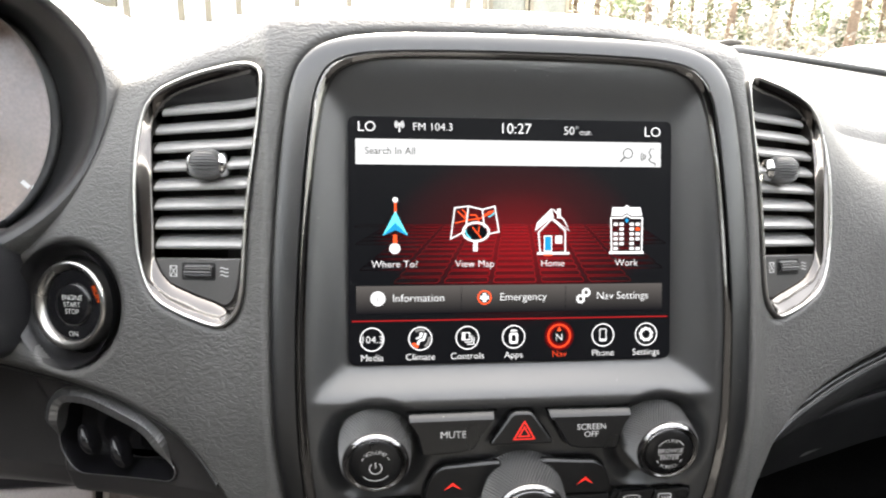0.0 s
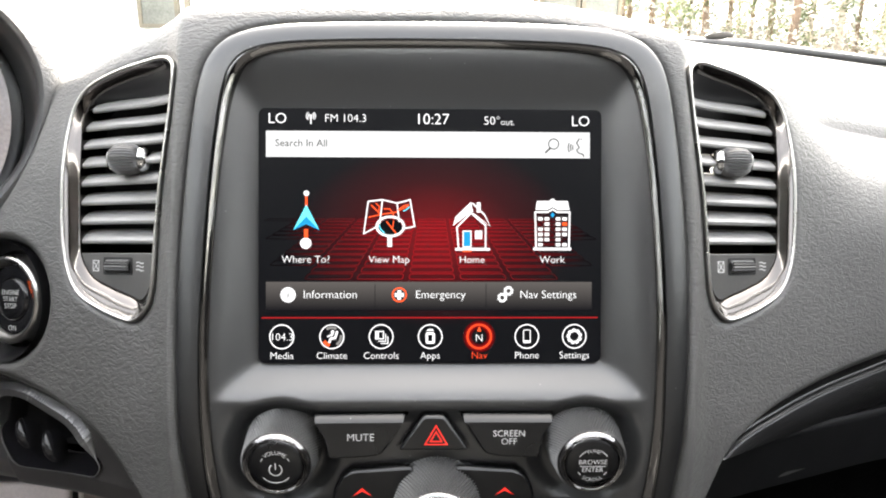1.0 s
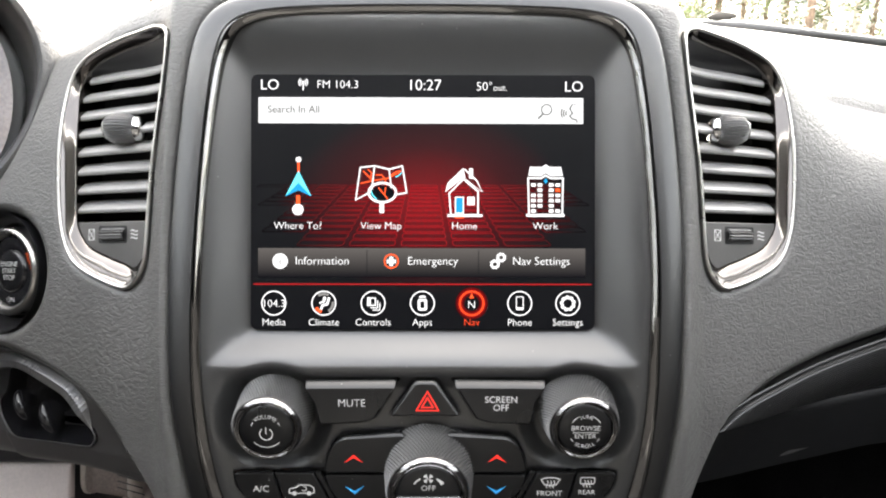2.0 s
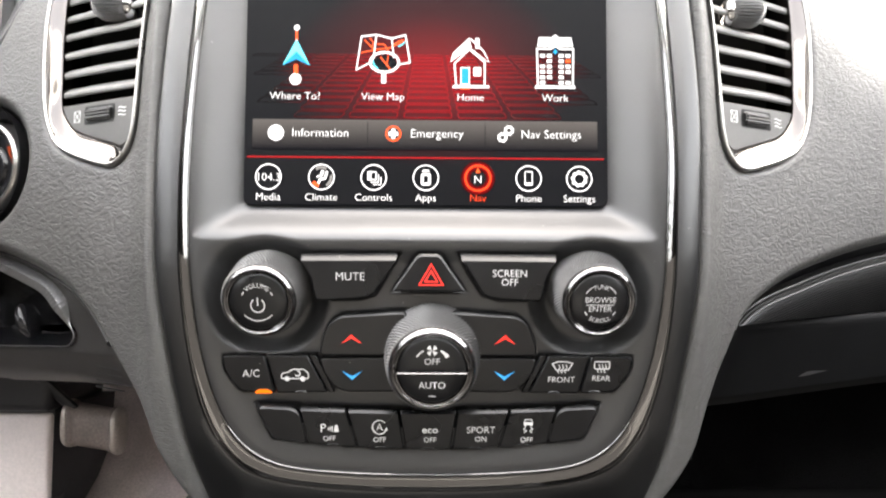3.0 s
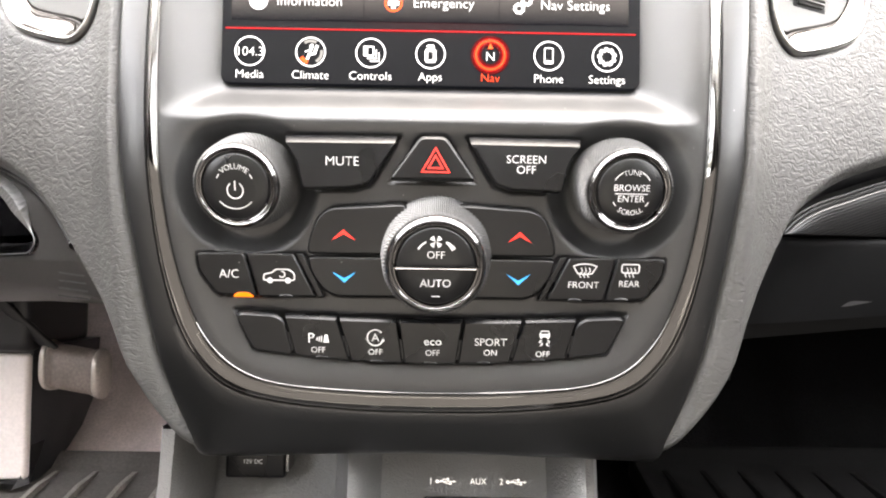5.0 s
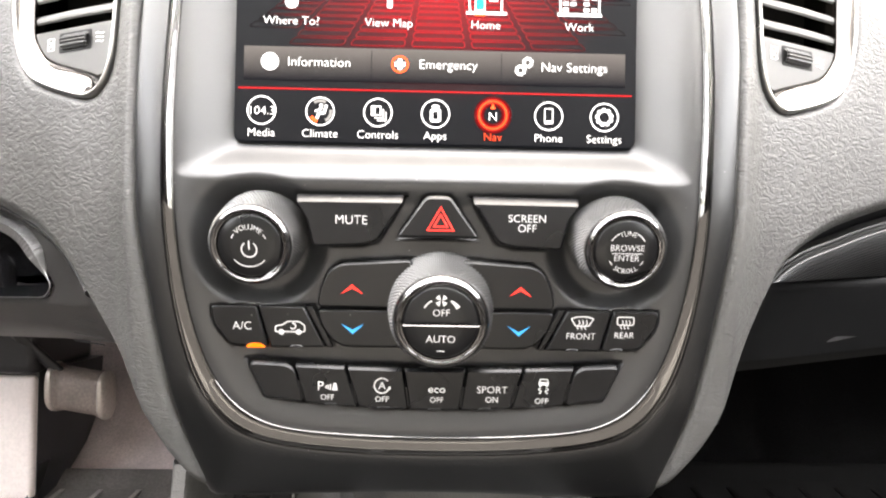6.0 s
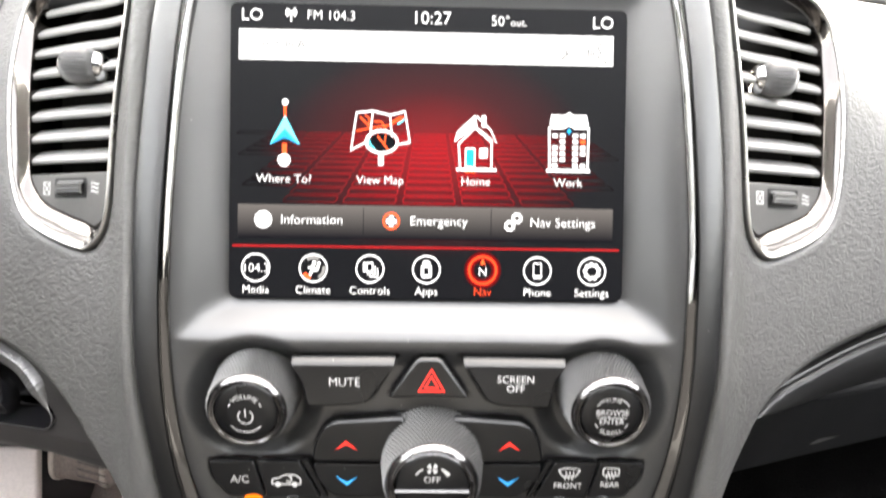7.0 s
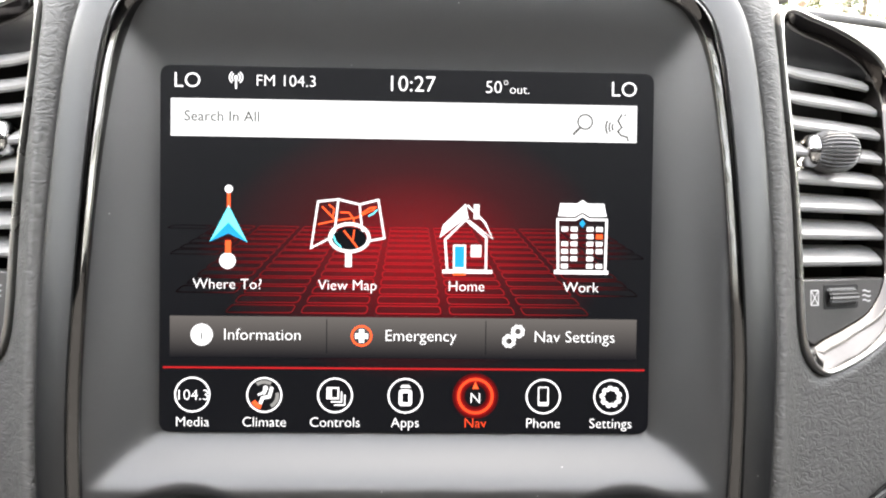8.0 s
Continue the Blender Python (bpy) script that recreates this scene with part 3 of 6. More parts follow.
def dashboard():
    """The padded dashboard: its front, the rolled brow and the top as far as the windscreen."""
    xs = np.concatenate((np.linspace(-0.72, -0.27, 40), np.linspace(-0.268, 0.268, 300), np.linspace(0.27, 0.74, 50)))
    holes = [(inset(FRAME, 0.0008), 0.030), ([(X0 + x, z) for x, z in inset(VENT, 0.0012)], 0.045), ([(X0 - x, z) for x, z in inset(VENT, 0.0012)], 0.045), (arc(*START, 0.0328, n=40, rz=0.0352), 0.02), (arc(-0.345, 0.083, 0.120, n=60, rz=0.099), 0.16)]
    nv = 170
    rows = nv + 44
    P = np.zeros((rows, len(xs), 3))
    lo = np.array([low_edge(x) for x in xs])
    hi = np.array([brow_z(x) for x in xs])
    bk = np.array([back_z(x) for x in xs])
    v = np.linspace(0, 1, nv)[:, None]
    Z = lo + (hi - 0.014 - lo) * v
    X = np.repeat(xs[None], nv, 0)
    Y = np.vectorize(pad)(X, Z)
    Y += 0.006 * np.clip(1 - (Z - lo) / 0.006, 0, 1) ** 2  # the lower edge is rounded away
    Y += 0.003 * np.clip((Z - (hi - 0.045)) / 0.031, 0, 1) ** 2
    Y += 0.040 * np.clip((Z - (hi - 0.100)) / 0.086, 0, 1) ** 2.2 * smooth01((X - X0 - 0.200) / 0.085)  # the passenger side leans back towards its top
    for pts, deep in holes:
        s = sdf(pts, X, Z)
        lip = 0.0055 * np.clip(1 - s / 0.0055, 0, 1) ** 2  # padding draws in round each opening
        Y += np.where(s > 0, lip, 0.0055 + deep * smooth01(-s / 0.003))
    P[4:4 + nv, :, 0], P[4:4 + nv, :, 1], P[4:4 + nv, :, 2] = X, Y, Z
    for k in range(4):  # behind the lower edge
        w = (4 - k) / 4
        P[k, :, 0], P[k, :, 1], P[k, :, 2] = xs * (1 - 0.02 * w), Y[0] + 0.05 * w, lo + 0.004 * math.sin(w * 1.6)
    y0, z0 = Y[-1], Z[-1]
    top = 40
    for k in range(top):
        u = (k + 1) / top
        if u < 0.45:
            a0 = radians(21) + radians(34) * smooth01((xs - X0 - 0.200) / 0.085)  # where the front leans already the roll starts later
            a = a0 + u / 0.45 * (radians(78) - a0)
            yy, zz = y0 + 0.018 * (np.cos(a0) - np.cos(a)), z0 + 0.0145 * (np.sin(a) - np.sin(a0)) / (math.sin(radians(78)) - np.sin(a0))
        else:
            w = (u - 0.45) / 0.55
            y1, z1 = y0 + 0.018 * (np.cos(radians(21) + radians(34) * smooth01((xs - X0 - 0.200) / 0.085)) - math.cos(radians(78))), hi
            w2 = w ** 1.2
            yy = y1 + (0.27 + 0.22 * smooth01((-0.19 - xs) / 0.07) - y1) * w2
            zz = z1 + (bk - z1) * (0.55 * w2 + 0.45 * np.sin(w2 * math.pi / 2))
        P[4 + nv + k, :, 0], P[4 + nv + k, :, 1], P[4 + nv + k, :, 2] = xs, yy, zz
    bm = grid_mesh(P)
    ob = thing("dashboard", "dark grey grained vinyl dashboard with a sunlit top", "dashboard", (0, 0.1, 0.0))
    part("pad", bm, DASH, ob, smooth=80)
    # the low hump of a light sensor and the windscreen vent strip at the back of the top
    bm = bmesh.new()
    prof = [(0.225, 0.0), (0.24, 0.001), (0.26, 0.0032), (0.29, 0.0042), (0.32, 0.0035), (0.36, 0.0012), (0.55, 0.001), (0.72, 0.0)]
    rings = []
    for x, h in prof:
        zb = back_z(x) - 0.004
        rings.append([(x, 0.258 + 0.006 * math.cos(radians(a)), zb + (h * 0.7 + 0.0035) * math.sin(radians(a))) for a in range(0, 360, 15)])
    loft(rings, True, True, True, bm=bm)
    part("defroster_vent", bm, DASH, ob, "dark grey windscreen vent strip at the back of the dashboard")
    bm = bmesh.new()
    rings = [[(0.256 + 0.013 * k * math.cos(radians(a)), 0.228 + 0.009 * k * math.sin(radians(a)), 0.1815 + h * 0.25) for a in range(0, 360, 15)] for k, h in ((1, 0), (0.95, 0.004), (0.7, 0.0075), (0.3, 0.009))]
    loft(rings, True, cap1=True, bm=bm)
    part("light_sensor", bm, SMOOTH, ob, "black dome of a light sensor")
    return ob


dashboard()

# ---- the centre stack ----
stack = thing("center_stack", "graphite centre stack with dark chrome trim, knobs and buttons", "center stack", (X0, 0.03, -0.22))
NP = 420
CEN = (X0, -0.05)
f_out, r_out, r_in = polar(FRAME, CEN, NP), polar(RING, CEN, NP), polar(RING_IN, CEN, NP)


def on_face(pts, dy):
    return [(x, face_y(z) + dy, z) for x, z in pts]


def between(a, b, w):
    return [(p[0] + (q[0] - p[0]) * w, p[1] + (q[1] - p[1]) * w) for p, q in zip(a, b)]


frame_prof = [(0.0, 0.03), (0.0, 0.0046), (0.03, 0.0028), (0.08, 0.0019), (0.16, 0.0013), (0.33, 0.0006), (0.5, 0.0001), (0.72, -0.0004), (0.93, -0.0005), (0.98, 0.0003), (1.0, 0.004)]
chin = [float(smooth01((-0.160 - z) / 0.030)) for x, z in r_out]  # how far the surround leans under the stack there
rings = []
for w, h in frame_prof:
    rings.append([(x, y + 0.0098 * q * (1 - w), z - 0.0064 * q * (1 - w)) for (x, y, z), q in zip(on_face(between(f_out, r_out, w), h), chin)])
part("frame", loft(rings), SATIN, stack, "satin graphite surround", 50)
prof = [(0.0, 0.003), (0.02, 0.0), (0.05, -0.0010), (0.08, -0.0013), (0.12, -0.0012), (0.20, -0.0015), (0.26, -0.0020), (0.30, -0.0022), (0.35, -0.0021), (0.58, -0.0013), (0.80, -0.0005), (0.84, -0.0008), (0.88, -0.0012), (0.92, -0.0011), (0.96, -0.0003), (1.0, 0.004)]
part("chrome_trim", loft([on_face(between(r_out, r_in, w), h) for w, h in prof]), CHROME, stack, "polished dark chrome strip round the stack", 60)

# buttons, in offsets from the middle line; R and L are mirror images
MUTE = [(0.0590, -0.0873), (0.0134, -0.0869), (0.0158, -0.0912), (0.0250, -0.1062), (0.0312, -0.1079), (0.0512, -0.1088), (0.0535, -0.098)]
HAZARD = [(-0.0050, -0.0872), (0.0050, -0.0872), (0.0172, -0.1046), (-0.0172, -0.1046)]
WARM = [(0.0503, -0.1342), (0.0488, -0.126), (0.0455, -0.1190), (0.0405, -0.1152), (0.0100, -0.1131), (0.0080, -0.1342)]
COLD = [(0.0503, -0.1352), (0.0080, -0.1352), (0.0100, -0.1513), (0.0385, -0.1515), (0.0438, -0.1490), (0.0485, -0.1425)]
OUTER = [(0.0947, -0.1341), (0.0753, -0.1339), (0.0708, -0.1520), (0.0872, -0.1510), (0.0938, -0.1420)]
INNER = [(0.0747, -0.1339), (0.0555, -0.1342), (0.0468, -0.1517), (0.0702, -0.1520)]
SLIM = [(0.0548, -0.1342), (0.0520, -0.1342), (0.0437, -0.1516), (0.0461, -0.1517)]
TOPX, BOTX = (-0.0813, -0.0604, -0.0382, -0.0136, 0.0136, 0.0382, 0.0604, 0.0813), (-0.0735, -0.0563, -0.0331, -0.0110, 0.0110, 0.0331, 0.0563, 0.0735)
row_top = lambda x: -0.1602 + 0.45 * x * x
row_bot = lambda x: -0.1790 + 0.95 * x * x
KNOB, FAN = (0.0747, -0.1094), (0.0015, -0.1386)


def R_(pts):
    return [(X0 + x, z) for x, z in pts]


def L_(pts):
    return [(X0 - x, z) for x, z in pts]


def console_face():
    """The moulded panel inside the chrome strip: the well of the display, the ledge under it and the sunk beds of knobs and buttons."""
    n = 260
    xs, zs = np.linspace(X0 - 0.1105, X0 + 0.1105, n), np.linspace(-0.1935, 0.096, 330)
    X, Z = np.meshgrid(xs, zs)
    s = sdf(RING_IN, X, Z)
    F = np.repeat(np.array([face_y(z) for z in zs])[:, None], n, 1)
    dx = (np.abs(X - 0.0003) - 0.0862) / (0.0205 + 0.001)
    dt, db = (Z - 0.064) / 0.028, (-0.0636 - Z) / 0.0175
    t = np.maximum(np.maximum(dx, dt), db)
    k = 0.10
    sm = np.log(np.exp(dx / k) + np.exp(dt / k) + np.exp(db / k)) * k  # creases with a soft radius
    w = smooth01(np.clip(sm, 0, 1)) * 0.6 + np.clip(sm, 0, 1) * 0.4
    w = np.where(t < 0, 0, w)
    well = 0.0022 + (F - 0.0022) * w
    low = F + 0.0052 * smooth01((-s - 0.001) / 0.020)  # a dish that rises to the strip
    u = smooth01((-0.0815 - Z) / 0.012)
    Y = well * (1 - u) + low * u
    for cx in (-KNOB[0], KNOB[0]):
        d = np.hypot(X - X0 - cx, (Z - KNOB[1] - 0.002))
        Y += 0.0062 * smooth01((0.0300 - d) / 0.0110)
    beds = [R_(MUTE), L_(MUTE), R_(HAZARD), R_(WARM + COLD[::-1][:0]), L_(WARM), R_(COLD), L_(COLD), R_(OUTER), L_(OUTER), R_(INNER), L_(INNER), R_(SLIM), L_(SLIM)]
    beds.append(R_([(x, row_top(x)) for x in TOPX] + [(x, row_bot(x)) for x in reversed(BOTX)]))
    for b in beds:
        q = sdf(b, X, Z)
        Y = np.where(q < 0.0003, np.maximum(Y, F + 0.0058 + 0.0020 * np.clip(-q / 0.002, 0, 1)), Y)
    keep = (s < 0.0012) & ~((np.abs(X - 0.0003) < 0.084) & (Z > -0.0615) & (Z < 0.062))
    part("control_panel", grid_mesh(np.stack((X, Y, Z), -1), keep), BEZEL, stack, "satin dark grey panel with a sunk display well", 70)


console_face()


def button(name, outline, height=0.0005, r=0.0018, bevel=0.0009, label="", surf=None, brow=0.0):
    return part(name, plate(rounded(outline, r, 5), surf or bed, height, bevel, 0.001, brow=brow), BUTTON, stack, label, 50)


bed = lambda x, z: face_y(z) + 0.0015  # where the buttons' fronts start
up = lambda h: (lambda x, z: bed(x, z) - h)


def prints(name, bm, parent, material=None, label=""):
    return part(name, bm, material or INK, parent, label, 0)


H1 = 0.0034
mute = button("mute_button", L_(MUTE), H1, 0.002, 0.0008, brow=0.0032)
prints("lettering", letters("MUTE", -0.0340, -0.0980, 0.0036, up(H1 + 0.0002)), mute)
soff = button("screen_off_button", R_(MUTE), H1, 0.002, 0.0008, brow=0.0032)
bm = letters("SCREEN", 0.0382, -0.0963, 0.0031, up(H1 + 0.0002), bold=0.00006)
prints("lettering", letters("OFF", 0.0382, -0.1003, 0.0031, up(H1 + 0.0002), bold=0.00006, bm=bm), soff)
haz = button("hazard_button", R_(HAZARD), H1, 0.0022, 0.0010, brow=0.0006)
bm = bmesh.new()
hz = up(H1 + 0.0002)
tri = lambda s: [(X0 + 0.0011 + s * math.sin(radians(a)), -0.0984 + s * math.cos(radians(a))) for a in (0, 120, 240)]
ribbon(bm, tri(0.0062), 0.0006, hz, True)
ribbon(bm, tri(0.0032), 0.0006, hz, True)
prints("triangle", bm, haz, INKRED, "red warning triangle")

for sx, side in ((-1, L_), (1, R_)):
    cx = X0 + sx * 0.0352
    w = button("temperature_up_button", side(WARM), 0.0022, 0.003, 0.0009, brow=0.0008)
    c = button("temperature_down_button", side(COLD), 0.0020, 0.003, 0.0009)
    bm = bmesh.new()
    flat(bm, [(cx - 0.0049, -0.1287), (cx, -0.1243), (cx, -0.1261)], up(0.0025))
    flat(bm, [(cx + 0.0049, -0.1287), (cx, -0.1261), (cx, -0.1243)], up(0.0025))
    prints("arrow", bm, w, INKRED, "red arrow")
    bm = bmesh.new()
    flat(bm, [(cx - 0.0049, -0.1412), (cx, -0.1438), (cx, -0.1456)], up(0.0022))
    flat(bm, [(cx + 0.0049, -0.1412), (cx, -0.1456), (cx, -0.1438)], up(0.0022))
    prints("arrow", bm, c, INKBLUE, "blue arrow")
    button("divider_bar", side(SLIM), 0.0014, 0.0006, 0.0004)


def notch(parent, x, z, w=0.0060, material=None, h=0.0024, height=0.0011):
    """The little window of an indicator lamp at a button's lower edge."""
    bm = bmesh.new()
    loft([[(x + w / 2 * k * math.cos(radians(a)), up(h - 0.0003 + e)(x, z), z + height * k * math.sin(radians(a))) for a in range(0, 181, 15)] for k, e in ((1.0, -0.001), (0.97, 0.0001), (0.85, 0.0004), (0.4, 0.0005), (0.02, 0.0005))], False, bm=bm)
    return part("indicator", bm, material or BUTTON, parent, smooth=60)


H2 = 0.0021
ac = button("air_conditioning_button", L_(OUTER), H2, 0.0022, 0.0009)
prints("lettering", letters("A/C", -0.0800, -0.1428, 0.0034, up(H2 + 0.0002), bold=0.00008), ac)
notch(ac, -0.0748, -0.1520, 0.0080, AMBER, H2 + 0.0003, 0.0026)
rec = button("recirculation_button", L_(INNER), H2, 0.0012, 0.0009)
bm = bmesh.new()
gx, gz = -0.0600, -0.1432
ribbon(bm, rounded([(gx - 0.0063, gz - 0.0018), (gx - 0.0060, gz + 0.0006), (gx - 0.0028, gz + 0.0012), (gx - 0.0012, gz + 0.0026), (gx + 0.0040, gz + 0.0026), (gx + 0.0062, gz + 0.0010), (gx + 0.0062, gz - 0.0018)], 0.0008, 3), 0.00055, up(H2 + 0.0002), True)
for q in (-0.0036, 0.0036):
    flat(bm, arc(gx + q, gz - 0.0019, 0.0012, n=14), up(H2 + 0.0003))
ribbon(bm, arc(gx + 0.0012, gz + 0.0006, 0.0012, -150, 100, 12), 0.0005, up(H2 + 0.0002))
prints("symbol", bm, rec)
notch(rec, -0.0575, -0.1516)
frt = button("front_defrost_button", R_(INNER), H2, 0.0012, 0.0009)
bm = letters("FRONT", 0.0632, -0.1453, 0.0027, up(H2 + 0.0002), bold=0.00006)
ws = [(0.0588, -0.1376), (0.0610, -0.1368), (0.0635, -0.1366), (0.0660, -0.1368), (0.0682, -0.1376), (0.0664, -0.1405), (0.0635, -0.1409), (0.0606, -0.1405)]
ribbon(bm, ws, 0.0005, up(H2 + 0.0002), True)
for q in (-0.0016, 0, 0.0016):
    ribbon(bm, spline([(0.0635 + q, -0.1422), (0.0630 + q, -0.1408), (0.0640 + q, -0.1396), (0.0635 + q, -0.1381)], 4, False), 0.0004, up(H2 + 0.0003))
prints("symbol", bm, frt)
notch(frt, 0.0600, -0.1516)
rea = button("rear_defrost_button", R_(OUTER), H2, 0.0022, 0.0009)
bm = letters("REAR", 0.0817, -0.1446, 0.0025, up(H2 + 0.0002), bold=0.00006)
ribbon(bm, rounded([(0.0784, -0.1366), (0.0854, -0.1366), (0.0854, -0.1400), (0.0784, -0.1400)], 0.0008, 3), 0.0005, up(H2 + 0.0002), True)
for q in (-0.0015, 0, 0.0015):
    ribbon(bm, spline([(0.0819 + q, -0.1418), (0.0814 + q, -0.1405), (0.0824 + q, -0.1393), (0.0819 + q, -0.1379)], 4, False), 0.0004, up(H2 + 0.0003))
prints("symbol", bm, rea)
notch(rea, 0.0790, -0.1512)

# the row of seven
row = []
for i, nm in enumerate(("blank_button", "parking_sensor_button", "stop_start_button", "eco_button", "sport_button", "stability_control_button", "blank_button")):
    a, b, c, d = TOPX[i] + 0.0002, TOPX[i + 1] - 0.0002, BOTX[i + 1] - 0.0003, BOTX[i] + 0.0003
    bottom = [(c + (d - c) * k / 3, row_bot(c + (d - c) * k / 3)) for k in range(4)]
    row.append(button(nm, R_([(a, row_top(a)), (b, row_top(b))] + bottom), 0.0024, 0.0011 if 0 < i < 6 else 0.0055, 0.0007, brow=0.0012))
    if 0 < i < 6:
        notch(row[-1], X0 + (c + d) / 2, row_bot((c + d) / 2) + 0.0002, 0.0062)
for x in TOPX[1:-1]:
    t_, b_ = row_top(x), row_bot(x)
    lean = BOTX[TOPX.index(x)] - x
    q = lambda w: (X0 + x + lean * w, t_ + (b_ - t_) * w)
    (xa, za), (xb, zb) = q(0.45), q(0.92)
    button("divider_rib", [(xa - 0.0006, za), (xa + 0.0006, za), (xb + 0.0006, zb), (xb - 0.0006, zb)], 0.0021, 0.0004, 0.0003)
up3 = up(0.0027)
bm = letters("P", -0.0476, -0.1688, 0.0040, up3, bold=0.00012)
for k, hgt in enumerate((0.0014, 0.0020, 0.0026)):
    ribbon(bm, [(-0.0452 + k * 0.0009, -0.1690 - hgt / 2), (-0.0450 + k * 0.0009, -0.1690 + hgt / 2)], 0.0005, up3)
flat(bm, [(-0.0426, -0.1705), (-0.0402, -0.1705), (-0.0408, -0.1672), (-0.0420, -0.1672)], up3)
prints("symbol", letters("OFF", -0.0447, -0.1737, 0.0024, up3, bold=0.00006, bm=bm), row[1])
bm = letters("A", -0.0212, -0.1683, 0.0033, up3, bold=0.00005)
ribbon(bm, arc(-0.0212, -0.1682, 0.0033, 40, 330, 24), 0.0005, up3)
flat(bm, [(-0.0192, -0.1703), (-0.0174, -0.1697), (-0.0179, -0.1683)], up3)
prints("symbol", letters("OFF", -0.0212, -0.1743, 0.0024, up3, bold=0.00006, bm=bm), row[2])
bm = letters("eco", 0.0024, -0.1696, 0.0032, up3, bold=0.00022, stretch=1.12)
prints("lettering", letters("OFF", 0.0024, -0.1744, 0.0024, up3, bold=0.00006, bm=bm), row[3])
bm = letters("SPORT", 0.0263, -0.1696, 0.0031, up3, bold=0.00008)
prints("lettering", letters("ON", 0.0263, -0.1740, 0.0025, up3, bold=0.00008, bm=bm), row[4])
bm = bmesh.new()
sx, sz = 0.0485, -0.1662
ribbon(bm, [(sx - 0.0014, sz + 0.0018), (sx + 0.0014, sz + 0.0018), (sx + 0.0020, sz + 0.0004), (sx - 0.0020, sz + 0.0004)], 0.0004, up3, True)
flat(bm, [(sx - 0.0021, sz - 0.0008), (sx + 0.0021, sz - 0.0008), (sx + 0.0021, sz + 0.0004), (sx - 0.0021, sz + 0.0004)], up3)
for q in (-0.0014, 0.0014):
    flat(bm, [(sx + q - 0.0004, sz - 0.0015), (sx + q + 0.0004, sz - 0.0015), (sx + q + 0.0004, sz - 0.0007), (sx + q - 0.0004, sz - 0.0007)], up3)
    ribbon(bm, spline([(sx + q * 0.8, sz - 0.0020), (sx + q * 1.5, sz - 0.0028), (sx + q * 0.6, sz - 0.0036), (sx + q * 1.4, sz - 0.0046)], 5, False), 0.0004, up3)
prints("symbol", letters("OFF", 0.0479, -0.1743, 0.0024, up3, bold=0.00006, bm=bm), row[5])

# knobs
AXIS = Vector((0, -1, -0.27)).normalized()


def knob(name, cx, cz, tip_y, r, label, deep=0.0275):
    """A knurled knob with a chrome ring and a black cap; tip_y is where its cap stands."""
    tip = Vector((cx, tip_y, cz))
    base = tip - AXIS * deep
    n = 164
    rows = 30
    grip = [(r * (1.36 - 0.19 * k / rows), 0.0036 + (deep - 0.0062) * k / rows) for k in range(rows + 1)]
    grip = [(r * 1.35, -0.002)] + grip + [(r * 1.14, deep - 0.0024), (r * 1.02, deep - 0.0022)]
    turn = lambda i, j: (r * 0.060 if j % 2 == 0 and i % 2 == j // 2 % 2 else -r * 0.030) if 2 <= j <= rows else 0  # staggered points
    g = part(name, lathe(grip, base, AXIS, n, cap=False, turn=turn), KNURL, stack, label, 0)
    part("collar", lathe([(r * 1.47, -0.002), (r * 1.47, 0.0018), (r * 1.45, 0.0028), (r * 1.40, 0.0034), (r * 1.32, 0.0030)], base, AXIS, 72, cap=False), SMOOTH, g, "smooth dark collar of the knob", 60)
    ring = [(r * 1.15, deep - 0.0036), (r * 1.145, deep - 0.0020), (r * 1.11, deep - 0.0008), (r * 1.05, deep - 0.0001), (r * 1.0, deep - 0.0004), (r * 0.985, deep - 0.0007), (r * 0.965, deep - 0.0003), (r * 0.935, deep - 0.0005), (r * 0.915, deep - 0.0020)]
    part("chrome_ring", lathe(ring, base, AXIS, 72, cap=False), STEEL, g)
    cap = [(r * 0.92, deep - 0.0022), (r * 0.905, deep - 0.0010), (r * 0.86, deep - 0.0004), (r * 0.5, deep - 0.0001), (r * 0.05, deep)]
    c = part("cap", lathe(cap, base, AXIS, 64), BUTTON, g)
    return g, (lambda x, z: tip_y + (z - cz) * -0.27 - 0.00055)


g, s = knob("volume_knob", X0 - KNOB[0], -0.1094, -0.0190, 0.0142, "knurled volume knob with a chrome ring and a black cap")
kx = X0 - KNOB[0]
bm = letters("VOLUME", kx, -0.1094, 0.0020, s, bend=0.0073, bold=0.00004)
ribbon(bm, arc(kx, -0.1094, 0.0073, 142, 156, 4), 0.0004, s)
ribbon(bm, arc(kx, -0.1094, 0.0073, 24, 38, 4), 0.0004, s)
ribbon(bm, arc(kx, -0.1108, 0.0030, 125, 415, 24), 0.0005, s)
ribbon(bm, [(kx, -0.1108), (kx, -0.1073)], 0.0005, s)
ribbon(bm, arc(kx, -0.1094, 0.0082, 222, 318, 16), 0.0004, s)
prints("lettering", bm, g)
g, s = knob("tune_knob", X0 + KNOB[0] + 0.001, -0.1090, -0.0195, 0.0142, "knurled tuning knob with a chrome ring and a black cap")
kx = X0 + KNOB[0] + 0.001
bm = letters("TUNE", kx, -0.1090, 0.0019, s, bend=0.0070, bold=0.00003)
letters("SCROLL", kx, -0.1090, 0.0019, s, bend=-0.0080, bold=0.00003, bm=bm)
letters("BROWSE", kx, -0.1090 + 0.0012, 0.0024, s, bold=0.00005, bm=bm)
letters("ENTER", kx, -0.1090 - 0.0028, 0.0024, s, bold=0.00005, bm=bm)
ribbon(bm, [(kx - 0.0062, -0.1099), (kx + 0.0062, -0.1099)], 0.0003, s)
for a, b in ((118, 148), (32, 62), (210, 224), (316, 330)):
    ribbon(bm, arc(kx, -0.1090, 0.0078, a, b, 6), 0.0004, s)
